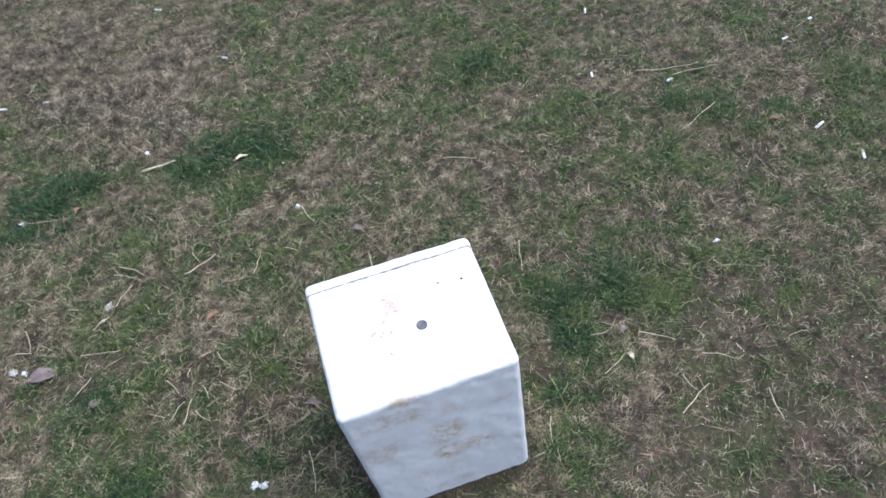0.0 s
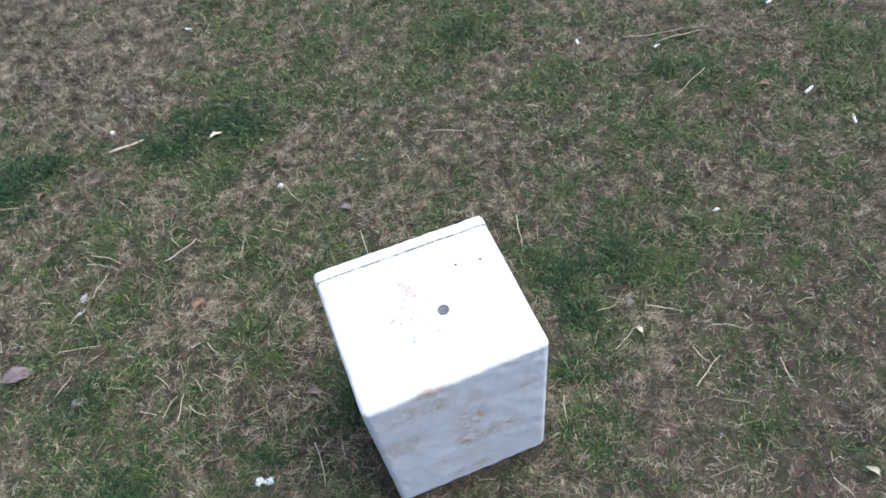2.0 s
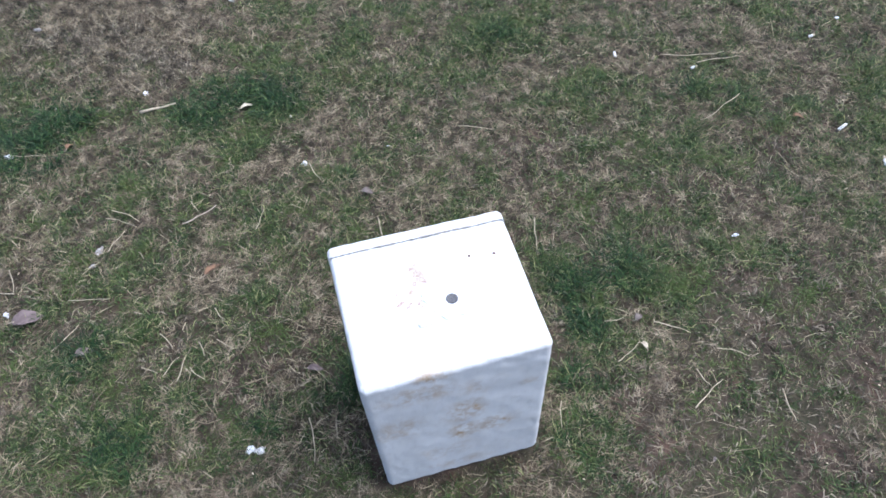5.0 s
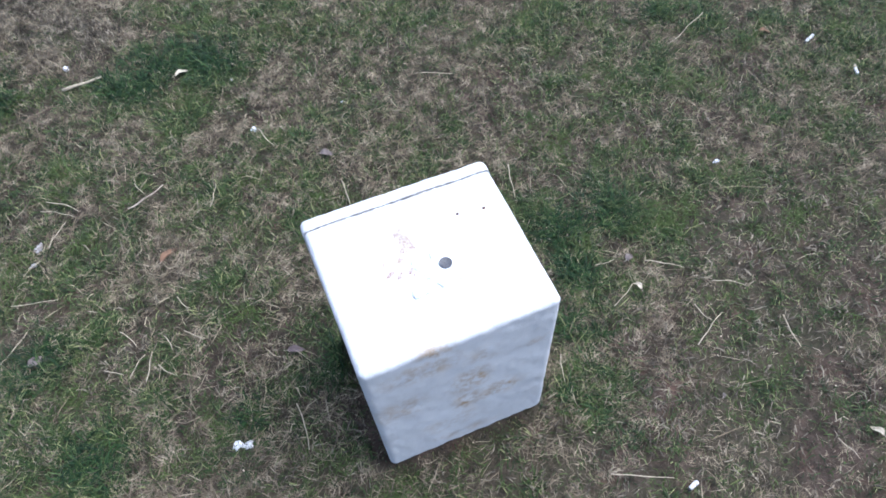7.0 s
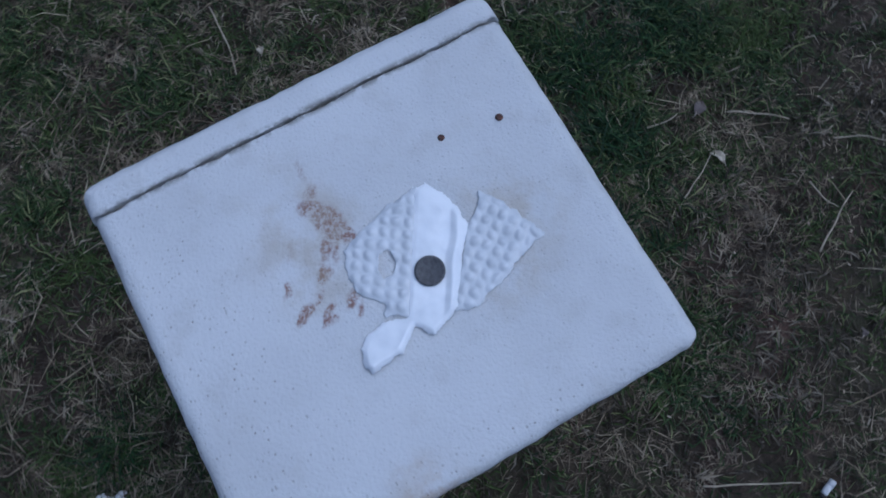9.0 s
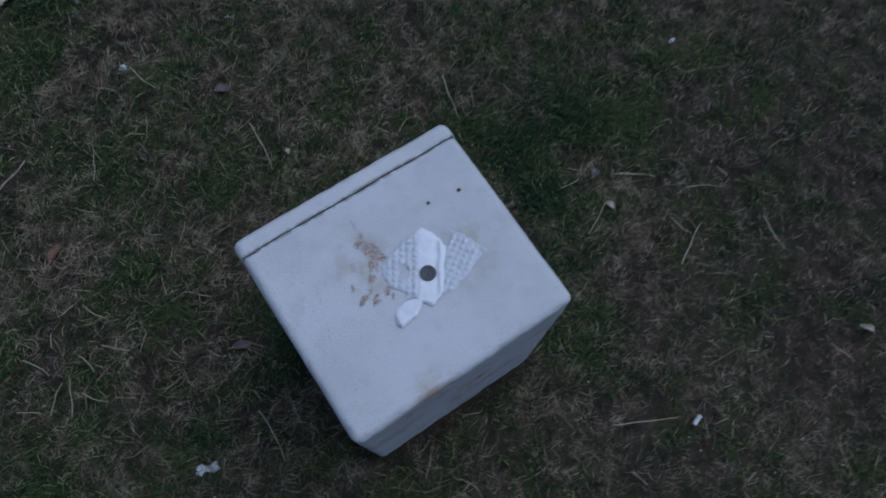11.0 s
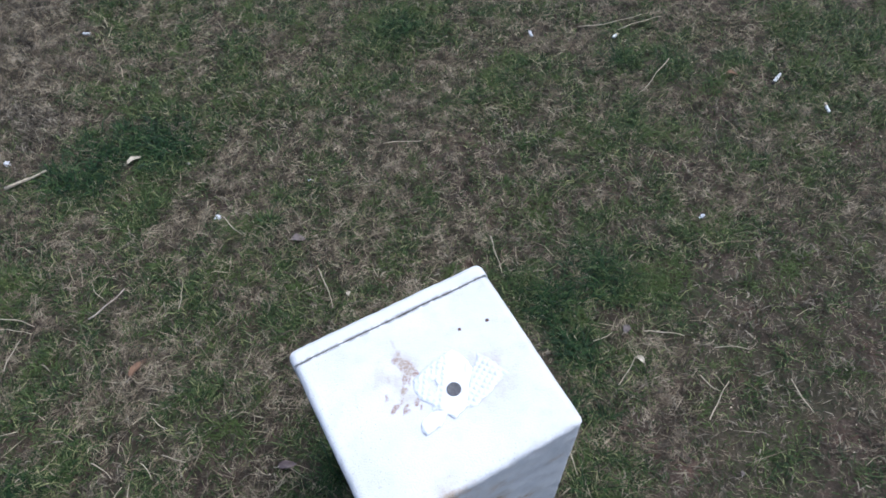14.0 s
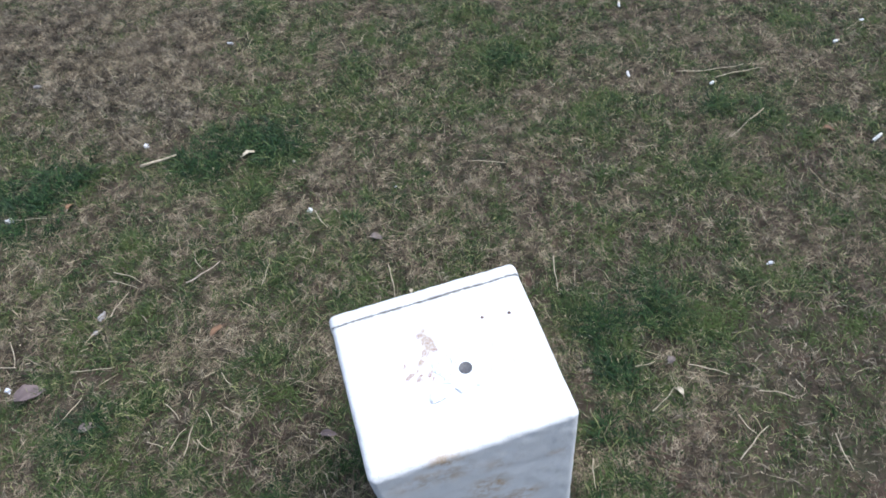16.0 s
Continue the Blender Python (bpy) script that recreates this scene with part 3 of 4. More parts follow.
# ---------------------------------------------------------------- the foam box
def rounded_block(low, high, cuts, plan=0.012, rim=0.011, foot=0.012, square=(), rough=0.0008, chips=0.0):
    """A block from low to high: upright edges rounded by plan, the top edge by rim, the bottom edge by foot. square: ends of y that stay flat ("near", "far")."""
    bm = bmesh.new()
    bmesh.ops.create_cube(bm, size=1.0)
    bmesh.ops.subdivide_edges(bm, edges=bm.edges, cuts=cuts, use_grid_fill=True)
    for v in bm.verts:
        p = []
        for k in range(3):
            t = v.co[k] + 0.5
            t = 0.3 * t + 0.7 * (0.5 - 0.5 * math.cos(math.pi * t))  # closer towards the edges
            p.append(low[k] + t * (high[k] - low[k]))
        x, y, z = p
        ix = min(max(x, low[0] + plan), high[0] - plan)
        iy = min(max(y, low[1] + (0 if "near" in square else plan)), high[1] - (0 if "far" in square else plan))
        ox, oy = x - ix, y - iy
        reach, far = max(abs(ox), abs(oy)), math.hypot(ox, oy)
        edge = 0.0
        if far > 1e-9:
            dx, dy = ox / far, oy / far
            depth = plan - reach
            for r, h, sign, end in ((rim, high[2] - z, 1, high[2]), (foot, z - low[2], -1, low[2])):
                if depth < r and h < r:
                    a, b = r - depth, r - h
                    c = max(a, b) / math.hypot(a, b)
                    edge = min(a, b) / r
                    depth, z = r - a * c, end - sign * (r - b * c)
            x, y = ix + dx * (plan - depth), iy + dy * (plan - depth)
        q = Vector((x, y, z))
        away = Vector((x - (low[0] + high[0]) / 2, y - (low[1] + high[1]) / 2, z - (low[2] + high[2]) / 2)).normalized()
        q += away * rough * (noise.noise(q * 30) + 0.6 * noise.noise(q * 120))
        if chips and edge > 0:
            q -= away * chips * edge * max(0.0, noise.noise(q * 70 + Vector((3, 1, 7))) - 0.1)
        q.y += 0.0010 * noise.noise(Vector((q.x * 38, q.z * 38, 0.3))) + (0.0018 if abs(q.y - hd + LID) < 0.004 else 0.0008) * noise.noise(Vector((q.x * 150, q.z * 150, low[1] * 90)))
        v.co = q
    return bm


def shear(bm):
    """The box leans a little, its front draws in towards the foot and its plan narrows towards the front."""
    for v in bm.verts:
        k = 1 - v.co.z / BOX_H
        v.co.x += LEAN_X * k + (0.003 * v.co.y / hd - 0.0005) * max(0.0, v.co.x / hw)
        v.co.y += LEAN_Y * k
    return bm


LEAN_X, LEAN_Y = 0.013, 0.020
box = thing("foam_box", CX, CY, 0, 0.5, label="weathered white foam box standing on grass, stained and pitted", category="foam box")
hw, hd = BOX_W / 2, BOX_D / 2
part("body", shear(rounded_block((-hw, -hd, -0.012), (hw, hd - LID - 0.0026, BOX_H), 70, square=("far",), chips=0.003)), FOAM, box, "grimy white foam body with rubbed brown dirt")
part("lid", shear(rounded_block((-hw - 0.001, hd - LID, -0.012), (hw + 0.001, hd, BOX_H + 0.0004), 44, rim=0.011, square=("near",), rough=0.0008, chips=0.004)), FOAM, box, "white foam lid with a dark seam")
# shallow strip in the seam: its dark colour is dirt plus painted gap shade
part("lip", shear(rounded_block((-hw + 0.002, hd - LID - 0.03, 0.004), (hw - 0.002, hd - LID + 0.004, BOX_H - 0.0028), 30, 0.011, 0.011, 0.006, rough=0.0022)), SEAM_DARK, box, "dirt-filled seam with the gap's shade painted in")


def puncture(x, y, size):
    """A small dark brown dent with a raised lip."""
    bm = bmesh.new()
    rings = []
    for r, z in ((1.35, -0.0003), (1.05, 0.0006), (0.7, 0.0001), (0.3, -0.0002)):
        rings.append([bm.verts.new((x + size * r * math.cos(a * 0.5236) * (1 + 0.12 * math.sin(a * 3.1)), y + size * r * math.sin(a * 0.5236), BOX_H + 0.0005 + z)) for a in range(12)])
    for a, b in zip(rings, rings[1:]):
        for k in range(12):
            bm.faces.new((a[k], a[(k + 1) % 12], b[(k + 1) % 12], b[k]))
    bm.faces.new(rings[-1])
    return bm


part("puncture", puncture(0.071, 0.053, 0.0018), HOLE_BROWN, box, "small dark brown puncture")
part("puncture", puncture(0.111, 0.047, 0.0020), HOLE_BROWN, box, "small dark brown puncture")


# ---------------------------------------------------------------- torn wrapper and coin on the box
def inside(poly, x, y):
    hit = False
    for (x0, y0), (x1, y1) in zip(poly, poly[1:] + poly[:1]):
        if (y0 > y) != (y1 > y) and x < x0 + (y - y0) * (x1 - x0) / (y1 - y0):
            hit = not hit
    return hit


def to_segment(x, y, a, b):
    ux, uy = b[0] - a[0], b[1] - a[1]
    t = min(1.0, max(0.0, ((x - a[0]) * ux + (y - a[1]) * uy) / (ux * ux + uy * uy)))
    return math.hypot(x - a[0] - t * ux, y - a[1] - t * uy)


def torn_sheet(poly, relief, step=0.0009, gap=None):
    """A thin sheet within a ragged outline; relief(x, y) gives its height."""
    xs, ys = [p[0] for p in poly], [p[1] for p in poly]
    bm = bmesh.new()
    grid = {}
    nx, ny = int((max(xs) - min(xs)) / step) + 4, int((max(ys) - min(ys)) / step) + 4
    for i in range(nx):
        for j in range(ny):
            x, y = min(xs) + (i - 1) * step, min(ys) + (j - 1) * step
            w = noise.noise_vector(Vector((x * 160, y * 160, 2))) * 0.0022
            if inside(poly, x + w.x, y + w.y) and not (gap and math.hypot((x - gap[0]) * 0.87 - (y - gap[1]) * 0.5 + w.x, ((x - gap[0]) * 0.5 + (y - gap[1]) * 0.87 + w.y) * 0.58) < gap[2]):
                near = min(to_segment(x, y, a, b) for a, b in zip(poly, poly[1:] + poly[:1]))
                grid[i, j] = bm.verts.new((x, y, relief(x, y) * min(1.0, 0.1 + near / 0.004)))
    for (i, j) in list(grid):
        four = [grid.get(k) for k in ((i, j), (i + 1, j), (i + 1, j + 1), (i, j + 1))]
        if all(four):
            bm.faces.new(four)
    loose = [v for v in bm.verts if not v.link_faces]
    bmesh.ops.delete(bm, geom=loose, context="VERTS")
    top = list(bm.faces)
    made = bmesh.ops.extrude_face_region(bm, geom=top)
    for v in made["geom"]:
        if isinstance(v, bmesh.types.BMVert):
            v.co.z += 0.0002
    return bm


def dimples(turn, pitch, tall):
    c, s = math.cos(radians(turn)), math.sin(radians(turn))

    def relief(x, y):
        u, v = (x * c + y * s) / pitch, (-x * s + y * c) / pitch
        u, v = u + 0.22 * noise.noise(Vector((x * 90, y * 90, 6))), v + 0.22 * noise.noise(Vector((x * 90, y * 90, 8)))
        d = math.hypot(u - round(u), v - round(v))
        worn = 0.75 + 0.5 * noise.noise(Vector((round(u) * 1.7, round(v) * 1.7, tall * 900)))
        return 0.0002 + tall * worn * max(0.0, 1 - (d / 0.46) ** 2) ** 1.2 + 0.0009 * (0.4 + noise.noise(Vector((x * 55, y * 55, 1))))

    return relief


def creases(x, y):
    """A sharp long fold, a few lesser ones and a flap that stands up at the torn foot."""
    p = Vector((x * 60, y * 60, 4))
    across = x * 0.84 - y * 0.54 + 0.003 * noise.noise(p * 0.7)
    long_fold = max(0.0, 1 - abs(across - 0.0145) / 0.0045) * 0.0020
    flap = 0.0042 * max(0.0, min(1.0, (-0.018 - y) / 0.016))
    tall = 0.0010 + long_fold + flap * (0.7 + 0.5 * noise.noise(p * 0.6)) + 0.0010 * noise.noise(p) + 0.0005 * noise.noise(p * 2.6)
    return min(tall, 0.0013) if math.hypot(x, y) < 0.0105 else tall


WX, WY = 0.164, 0.105  # the coin's place
local = lambda pts: [(x - 0.163, y - 0.106) for x, y in pts]
wrapper = thing("torn_wrapper", WX, WY, BOX_H + 0.0006, label="torn white wrapper with embossed dots lying on foam box", category="wrapper")
part("embossed_panel", torn_sheet(local([(.122, .143), (.138, .150), (.155, .155), (.170, .158), (.184, .159), (.139, .086), (.127, .094), (.129, .102), (.119, .113), (.117, .128)]),
     dimples(57, 0.0076, 0.0017), gap=(.142 - 0.163, .123 - 0.106, 0.0046)), PANEL, wrapper, "embossed dotted plastic")
part("embossed_panel", torn_sheet(local([(.196, .120), (.206, .127), (.214, .138), (.226, .124), (.237, .093), (.218, .087), (.204, .081), (.176, .072), (.163, .077)]),
     dimples(33, 0.0076, 0.0017)), PANEL, wrapper, "embossed dotted plastic")
part("smooth_strip", torn_sheet(local([(.180, .159), (.188, .159), (.196, .143), (.200, .122), (.184, .102), (.167, .077), (.146, .069), (.139, .080), (.126, .070),
     (.105, .067), (.101, .072), (.104, .084), (.113, .091), (.125, .093), (.137, .088)]), creases), SHEET, wrapper, "creased smooth white strip")


def build_coin():
    bm = bmesh.new()
    rings = []
    for r, z in ((0.0, 0.0012), (0.0074, 0.0012), (0.0078, 0.0015), (0.0090, 0.0015), (0.0095, 0.0011), (0.0095, 0.0003), (0.0091, 0.0), (0.0, 0.0)):
        if r == 0:
            rings.append([bm.verts.new((0, 0, z))])
        else:
            rings.append([bm.verts.new((r * math.cos(k * 0.13090), r * math.sin(k * 0.13090), z)) for k in range(48)])
    for a, b in zip(rings, rings[1:]):
        for k in range(48):
            q = (k + 1) % 48
            if len(a) == 1:
                bm.faces.new((a[0], b[k], b[q]))
            elif len(b) == 1:
                bm.faces.new((a[q], a[k], b[0]))
            else:
                bm.faces.new((a[k], b[k], b[q], a[q]))
    ob = part("coin", bm, COIN)
    tagged(ob, "small round tarnished coin resting on torn wrapper", "coin")
    ob.matrix_basis = pose(WX, WY, BOX_H + 0.0026, 2, -2, 0)


build_coin()


# ---------------------------------------------------------------- litter on the lawn
def ground_z(x, y):
    return float(height(np.array([x]), np.array([y]))[0])


def tube(points, radii, sides=8, caps=True):
    """A tube through points."""
    bm = bmesh.new()
    rings = []
    for k, p in enumerate(points):
        ahead = Vector(points[min(k + 1, len(points) - 1)]) - Vector(points[max(k - 1, 0)])
        turn = ahead.to_track_quat("Z", "Y").to_matrix()
        rings.append([bm.verts.new(Vector(p) + turn @ Vector((radii[k] * math.cos(6.28319 * s / sides), radii[k] * math.sin(6.28319 * s / sides), 0))) for s in range(sides)])
    for a, b in zip(rings, rings[1:]):
        for s in range(sides):
            bm.faces.new((a[s], a[(s + 1) % sides], b[(s + 1) % sides], b[s]))
    if caps:
        bm.faces.new(rings[0])
        bm.faces.new(rings[-1])
    return bm


def cigarette_butt(a, b, label, burnt=True, tan=False, fat=0.0039):
    """A stub from a (burnt end) to b (filter end)."""
    (x0, y0), (x1, y1) = a, b
    size = math.hypot(x1 - x0, y1 - y0)
    turn = math.degrees(math.atan2(y1 - y0, x1 - x0))
    x, y = (x0 + x1) / 2, (y0 + y1) / 2
    ob = thing("cigarette_butt", x, y, ground_z(x, y) + 0.010, turn, label=label, category="cigarette butt", group="litter on the lawn")
    h = size / 2
    s = 0.28 * size if burnt else 0.1 * size
    part("paper_tube", tube([(-h + s * 0.6, 0, 0), (-h + s, 0, 0.0002), (0, 0.0004, 0), (h * 0.35, 0, 0)], [fat * 0.9, fat, fat * 0.97, fat], 14), PAPER, ob)
    part("filter", tube([(h * 0.34, 0, 0), (h * 0.9, 0, 0), (h, 0, 0)], [fat * 1.03, fat * 1.02, fat * 0.9], 14), FILTER if tan else PAPER, ob, "yellowed filter" if tan else "")
    if burnt:
        part("burnt_end", tube([(-h, 0.0004, -0.001), (-h + s * 0.3, 0, 0), (-h + s * 0.62, 0, 0)], [fat * 0.6, fat * 0.85, fat * 0.93], 12), ASH, ob, "charred black end")
    return ob


def crumb(name, x, y, size, material, label, category, lift=0.009, flat=0.5, seed=1):
    """A small ragged lump."""
    bm = bmesh.new()
    bmesh.ops.create_icosphere(bm, subdivisions=3, radius=1.0)
    for v in bm.verts:
        k = 0.8 + 0.7 * noise.noise(v.co * 1.6 + Vector((seed * 3.1, 0, 0))) + 0.2 * noise.noise(v.co * 4 + Vector((0, seed, 0)))
        v.co = Vector((v.co.x * size[0], v.co.y * size[1], v.co.z * flat * min(size))) * k * 0.85
    ob = part(name, bm, material)
    ob.matrix_basis = pose(x, y, ground_z(x, y) + lift, 8, -6, seed * 47)
    return tagged(ob, label, category, "litter on the lawn")


def leaf(name, x, y, long, wide, turn, material, label, curl=0.35, notch=0.0):
    """A dry leaf: a curled, pointed blade with thickness, and its stalk."""
    ob = thing(name, x, y, ground_z(x, y) + 0.012, turn, label=label, category="leaf", group="fallen leaves")
    bm = bmesh.new()
    rows = []
    for i in range(17):
        u = i / 16
        half = wide / 2 * (math.sin(math.pi * u ** 0.85) ** 0.8) * (1 + notch * math.sin(u * 19)) + 0.0004
        row = []
        for j in range(9):
            v = j / 4 - 1
            row.append(bm.verts.new(((u - 0.5) * long, v * half, curl * abs(v) ** 1.6 * half + 0.004 * math.sin(u * 5) + 0.0015 * noise.noise(Vector((u * 6, v * 3, x * 9))) - 0.0006 * (abs(v) < 0.1))))
        rows.append(row)
    for a, b in zip(rows, rows[1:]):
        for k in range(8):
            bm.faces.new((a[k], a[k + 1], b[k + 1], b[k]))
    made = bmesh.ops.extrude_face_region(bm, geom=list(bm.faces))
    for v in made["geom"]:
        if isinstance(v, bmesh.types.BMVert):
            v.co.z += 0.0005
    part("leaf_blade", bm, material, ob)
    part("stalk", tube([(-long * 0.72, 0.002, 0.0), (-long * 0.55, 0.0, 0.001), (-long * 0.40, 0, 0.003)], [0.0005, 0.0007, 0.0008], 6), TWIG, ob)
    return ob


def stalk(name, a, b, radius, material, label, category, sag=0.0, seed=0):
    """A dry stalk from a to b, slightly bowed, lying on the grass."""
    pts = []
    (x0, y0), (x1, y1) = a, b
    cx, cy = (x0 + x1) / 2, (y0 + y1) / 2
    nx, ny = -(y1 - y0), x1 - x0
    for k in range(9):
        u = k / 8
        bow = sag * math.sin(math.pi * u) + 0.03 * noise.noise(Vector((u * 3, seed, 0.5)))
        x, y = x0 + (x1 - x0) * u + nx * bow, y0 + (y1 - y0) * u + ny * bow
        pts.append((x - cx, y - cy, 0.018 + 0.005 * noise.noise(Vector((u * 2.5, seed * 1.7, 3)))))
    ob = part(name, tube(pts, [radius * (1 - 0.45 * k / 8) for k in range(9)], 7), material)
    ob.matrix_basis = pose(cx, cy, ground_z(cx, cy))
    return tagged(ob, label, category, "dry stalks on the lawn")


for a, b, burnt, tan, label in [
    ((1.362, 0.625), (1.404, 0.642), True, False, "white cigarette butt with a charred end on grass"),
    ((1.404, 0.475), (1.420, 0.506), False, True, "white cigarette butt with a yellowed filter on grass"),
    ((1.119, 0.977), (1.141, 0.983), False, True, "short pale yellow cigarette butt on dry grass"),
    ((0.936, 1.095), (0.942, 1.119), False, False, "short white cigarette butt on dry grass"),
    ((1.064, 1.434), (1.077, 1.463), False, True, "pale cigarette butt lying on worn grass"),
    ((1.527, 1.014), (1.548, 1.017), False, True, "small pale yellow cigarette butt on grass"),
    ((-0.162, 1.761), (-0.142, 1.748), True, False, "white cigarette butt with dark end on tan grass"),
    ((-0.386, 2.228), (-0.357, 2.212), True, False, "white cigarette butt on dry tan grass"),
    ((-0.926, 1.793), (-0.899, 1.783), False, False, "white cigarette butt beside green grass"),
    ((0.456, -0.229), (0.478, -0.222), True, False, "short white cigarette butt with a grey end"),
]:
    cigarette_butt(a, b, label, burnt, tan)

crumb("foam_crumb", -0.023, 0.911, (0.010, 0.009), FOAM_BIT, "white foam crumb lying beside a straw", "foam crumb", seed=1)
crumb("foam_crumb", -0.431, 1.338, (0.013, 0.010), FOAM_BIT, "white foam crumb in dark green grass", "foam crumb", seed=2)
crumb("foam_crumb", -0.786, 1.160, (0.017, 0.013), FOAM_BIT, "ragged white foam lump in lush green grass", "foam crumb", seed=3)
crumb("foam_crumb", 0.924, 0.375, (0.011, 0.006), FOAM_BIT, "small white foam crumb on worn grass", "foam crumb", seed=4)
crumb("foam_crumb", -0.681, 1.343, (0.006, 0.005), FOAM_BIT, "tiny white foam crumb in green grass", "foam crumb", seed=5)
crumb("foam_crumb", -0.036, 1.111, (0.008, 0.006), STONE, "greyish foam crumb on dry grass", "foam crumb", seed=6)
crumb("foam_crumb", -0.733, 0.614, (0.010, 0.008), FOAM_BIT, "white foam crumb beside a dark leaf", "foam crumb", seed=7)
crumb("foam_crumb", 1.671, 1.081, (0.008, 0.007), FOAM_BIT, "tiny white foam crumb on worn grass", "foam crumb", seed=8)
crumb("pebble", -0.538, 0.747, (0.014, 0.010), STONE, "pale grey pebble among grass blades", "pebble", seed=9)
crumb("pebble", -0.762, 0.629, (0.014, 0.012), STONE, "pale brownish pebble beside a dark leaf", "pebble", seed=10)
crumb("pebble", -0.762, 1.757, (0.018, 0.010), STONE, "grey-white pebble in dry tan grass", "pebble", seed=11)

crumb("pebble", -0.551, 0.705, (0.011, 0.008), STONE, "small pale grey pebble beside a straw", "pebble", seed=12)
crumb("foam_crumb", 0.202, 0.908, (0.005, 0.004), FOAM_BIT, "tiny white foam crumb on dry tan grass", "foam crumb", seed=13)


def torn_paper(x, y):
    """A crumpled scrap of white paper."""
    shape = [(-0.019, -0.006), (-0.016, 0.008), (-0.006, 0.010), (0.001, 0.004), (0.010, 0.010), (0.020, 0.007), (0.019, -0.005), (0.008, -0.008), (-0.004, -0.005), (-0.010, -0.010)]
    fold = lambda u, v: 0.006 + 0.004 * noise.noise(Vector((u * 110, v * 110, 9))) + 0.004 * noise.noise(Vector((u * 260, v * 260, 2)))
    ob = part("paper_scrap", torn_sheet(shape, fold, 0.0012), PAPER)
    ob.matrix_basis = pose(x, y, ground_z(x, y) + 0.008, 0, 0, -22)
    return tagged(ob, "crumpled torn scrap of white paper on grass", "paper scrap", "litter on the lawn")


torn_paper(-0.226, 0.144)

leaf("fallen_leaf", -0.278, 0.616, 0.050, 0.016, 35, LEAF_RUST, "rust-orange dry leaf curled on green grass", 0.8)
leaf("fallen_leaf", 0.590, 0.158, 0.025, 0.010, 100, LEAF_PALE, "pale cream dry leaf lying on grass", 0.5)
leaf("fallen_leaf", 0.608, 0.223, 0.024, 0.015, 30, LEAF_GREY, "small greyish dry leaf on soil", 0.4)
leaf("fallen_leaf", -0.686, 0.588, 0.066, 0.040, 5, LEAF_DARK, "broad purplish-brown dead leaf on grass", 0.25, 0.06)
leaf("fallen_leaf", 0.116, 0.758, 0.032, 0.018, -20, LEAF_GREY, "grey-brown dead leaf on worn grass", 0.35)
leaf("fallen_leaf", -0.147, 1.184, 0.042, 0.013, 20, LEAF_PALE, "curled tan dry leaf in green grass", 0.5, 0.2)
leaf("fallen_leaf", 0.815, -0.268, 0.024, 0.010, 110, LEAF_PALE, "pale yellow dry leaf on worn grass", 0.6)
leaf("fallen_leaf", -0.087, 0.290, 0.034, 0.014, -15, LEAF_DARK, "dark brown dead leaf beside foam box", 0.4)
leaf("fallen_leaf", 0.155, 0.569, 0.015, 0.009, 80, LEAF_PALE, "small pinkish pale petal-like leaf on grass", 0.5)
leaf("fallen_leaf", -0.630, 1.155, 0.030, 0.014, 60, LEAF_RUST, "small orange-brown leaf in lush grass", 0.6)
leaf("fallen_leaf", -0.559, 0.463, 0.040, 0.020, 15, LEAF_GREY, "grey-brown dead leaf sunk in green grass", 0.3)
leaf("fallen_leaf", 1.298, 0.704, 0.034, 0.012, -25, LEAF_RUST, "small reddish-brown dry leaf on worn grass", 0.5)
leaf("fallen_leaf", 0.612, -0.107, 0.013, 0.007, 40, LEAF_GREY, "small greyish petal-like leaf on bare soil", 0.4)

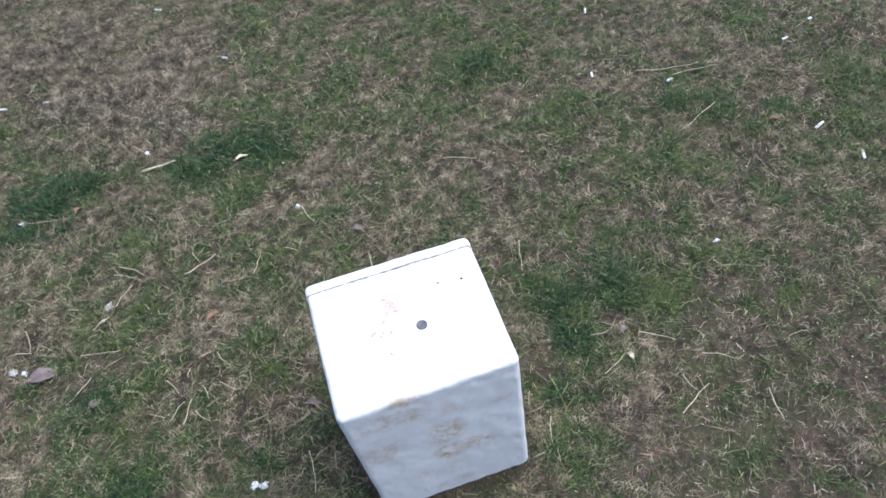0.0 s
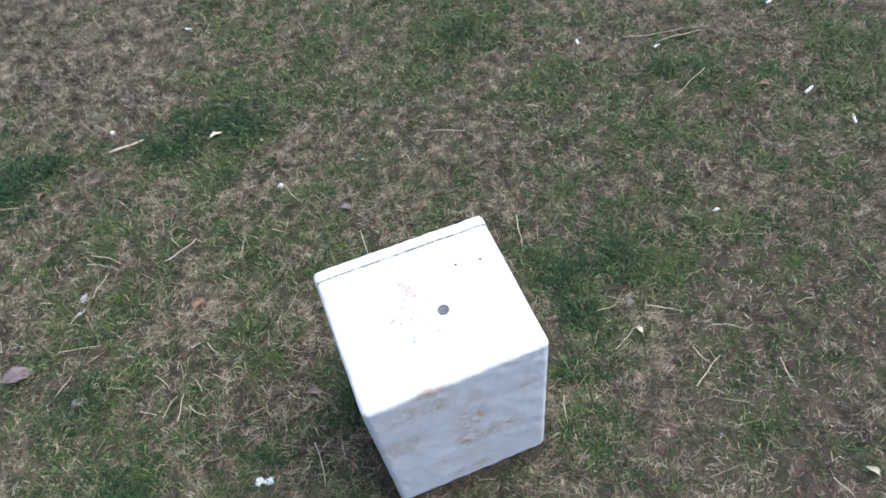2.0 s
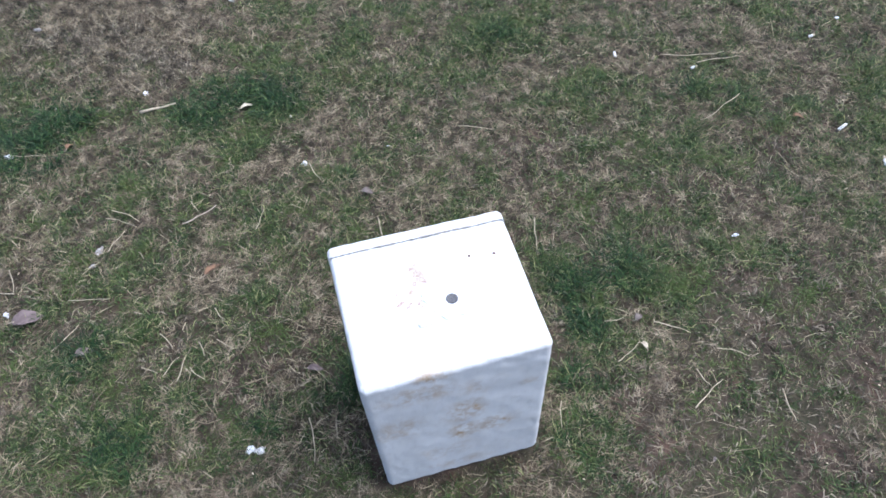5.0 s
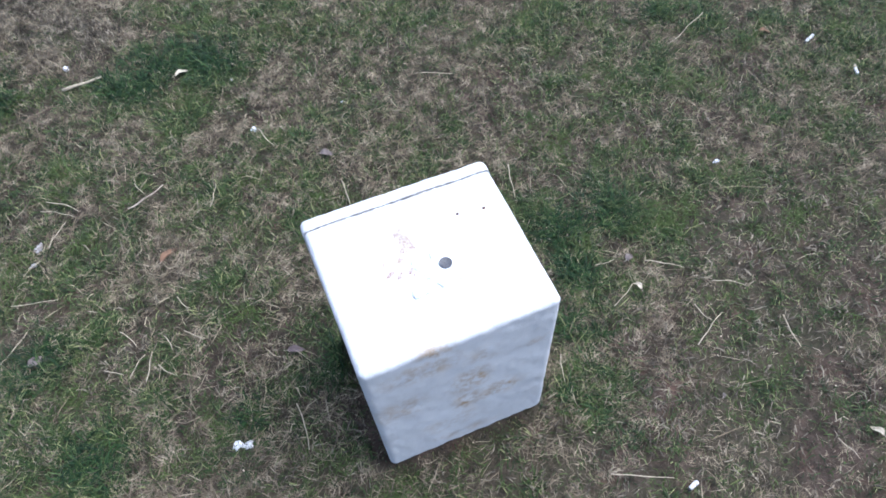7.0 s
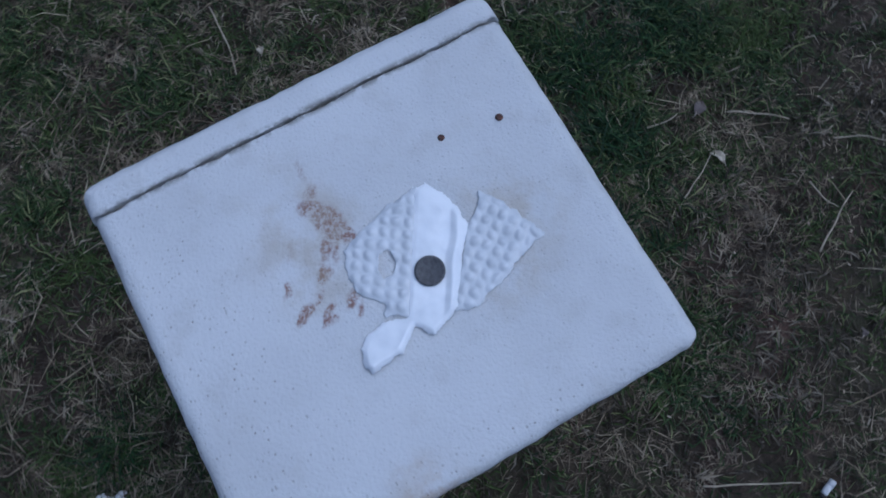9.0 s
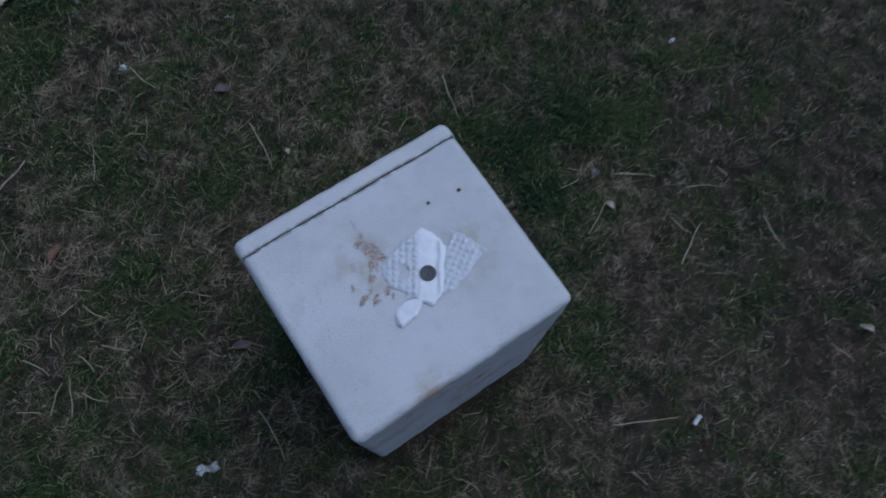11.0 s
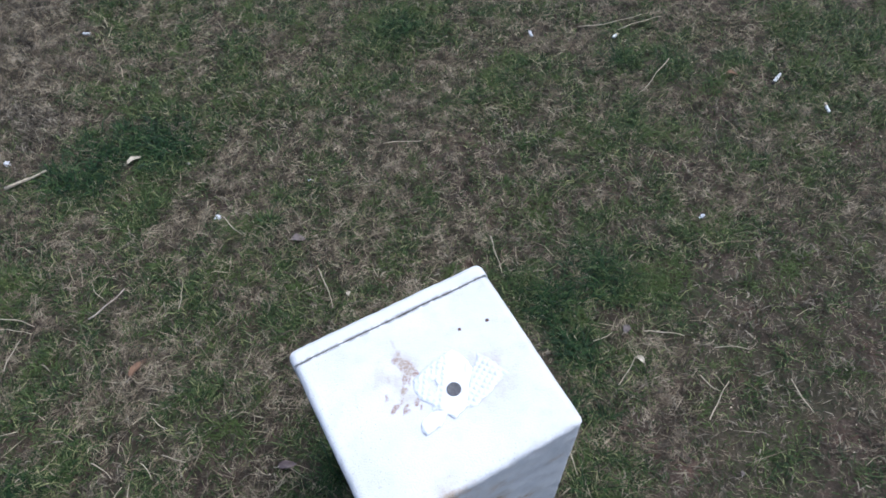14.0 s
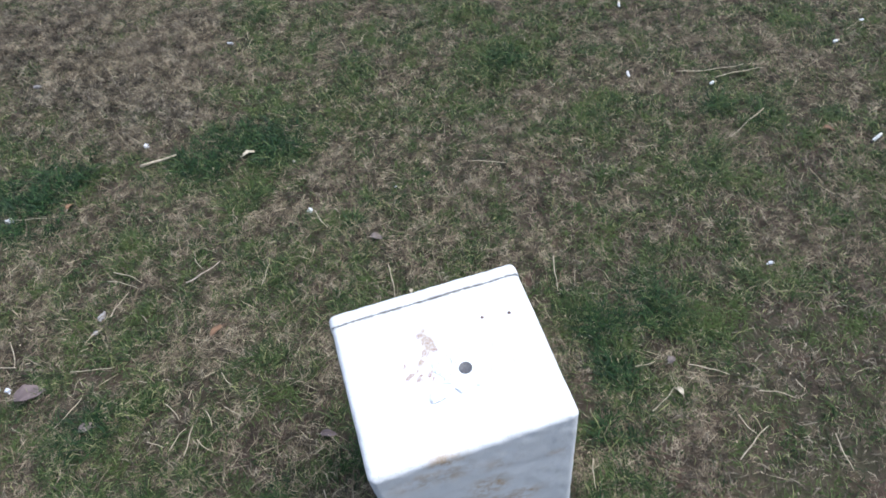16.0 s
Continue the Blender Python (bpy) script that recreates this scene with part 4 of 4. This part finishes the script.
STALKS = [
    ((0.486, 0.550), (0.458, 0.454)), ((0.631, 0.199), (0.694, 0.154)), ((0.375, 0.079), (0.357, 0.026)), ((-0.115, 0.178), (-0.118, 0.086)),
    ((0.401, 0.920), (0.489, 0.880)), ((1.059, 1.056), (1.244, 1.016)), ((1.142, 0.990), (1.283, 0.977)), ((-0.012, 0.895), (0.010, 0.823)),
    ((-0.782, 1.157), (-0.684, 1.120)), ((-0.737, 0.740), (-0.722, 0.668)), ((-0.718, 0.664), (-0.779, 0.677)), ((0.348, -0.155), (0.441, -0.205)),
    ((0.122, 0.655), (0.114, 0.546)), ((0.667, 0.074), (0.676, 0.030)), ((-0.513, 0.734), (-0.473, 0.795)), ((1.184, 0.822), (1.034, 0.752)),
    ((-0.626, 0.482), (-0.571, 0.536)), ((-0.507, 0.864), (-0.441, 0.808)), ((0.808, -0.015), (0.794, -0.084)), ((-0.367, 0.333), (-0.345, 0.392)),
]
for k, (a, b) in enumerate(STALKS):
    stalk("dry_stalk", a, b, 0.0012, STRAW, "thin bleached straw stalk lying on grass", "straw", 0.05 * math.sin(k * 2.3), k)
FINE_STALKS = [
    ((-0.398, 0.460), (-0.371, 0.413)), ((-0.395, 0.352), (-0.358, 0.390)), ((-0.339, 0.358), (-0.309, 0.322)),
    ((-0.280, 0.415), (-0.246, 0.382)), ((-0.319, 0.418), (-0.309, 0.381)), ((-0.597, 0.610), (-0.509, 0.590)),
    ((-0.277, 0.494), (-0.258, 0.456)), ((-0.436, 0.384), (-0.403, 0.362)), ((-0.522, 0.843), (-0.448, 0.791)),
    ((-0.315, 0.840), (-0.299, 0.800)), ((-0.169, 0.705), (-0.144, 0.769)), ((0.727, 0.105), (0.783, 0.072)),
    ((0.741, -0.253), (0.751, -0.297)), ((0.532, 0.231), (0.576, 0.228)), ((0.519, 0.129), (0.581, 0.162)),
]
for k, (a, b) in enumerate(FINE_STALKS):
    stalk("dry_stalk", a, b, 0.0010, STRAW, "short thin bleached straw among grass blades", "straw", 0.07 * math.sin(k * 1.7 + 1), k + 50)
stalk("twig", (-0.444, 1.243), (-0.344, 1.252), 0.0045, STRAW, "thick pale weathered twig in dark green grass", "twig", 0.0, 31)
stalk("twig", (0.624, -0.004), (0.707, 0.037), 0.0013, STRAW, "straight pale twig lying on bare soil", "twig", 0.02, 32)
stalk("twig", (-0.339, 0.771), (-0.255, 0.808), 0.0020, TWIG, "thin brown twig lying on worn grass", "twig", -0.03, 33)
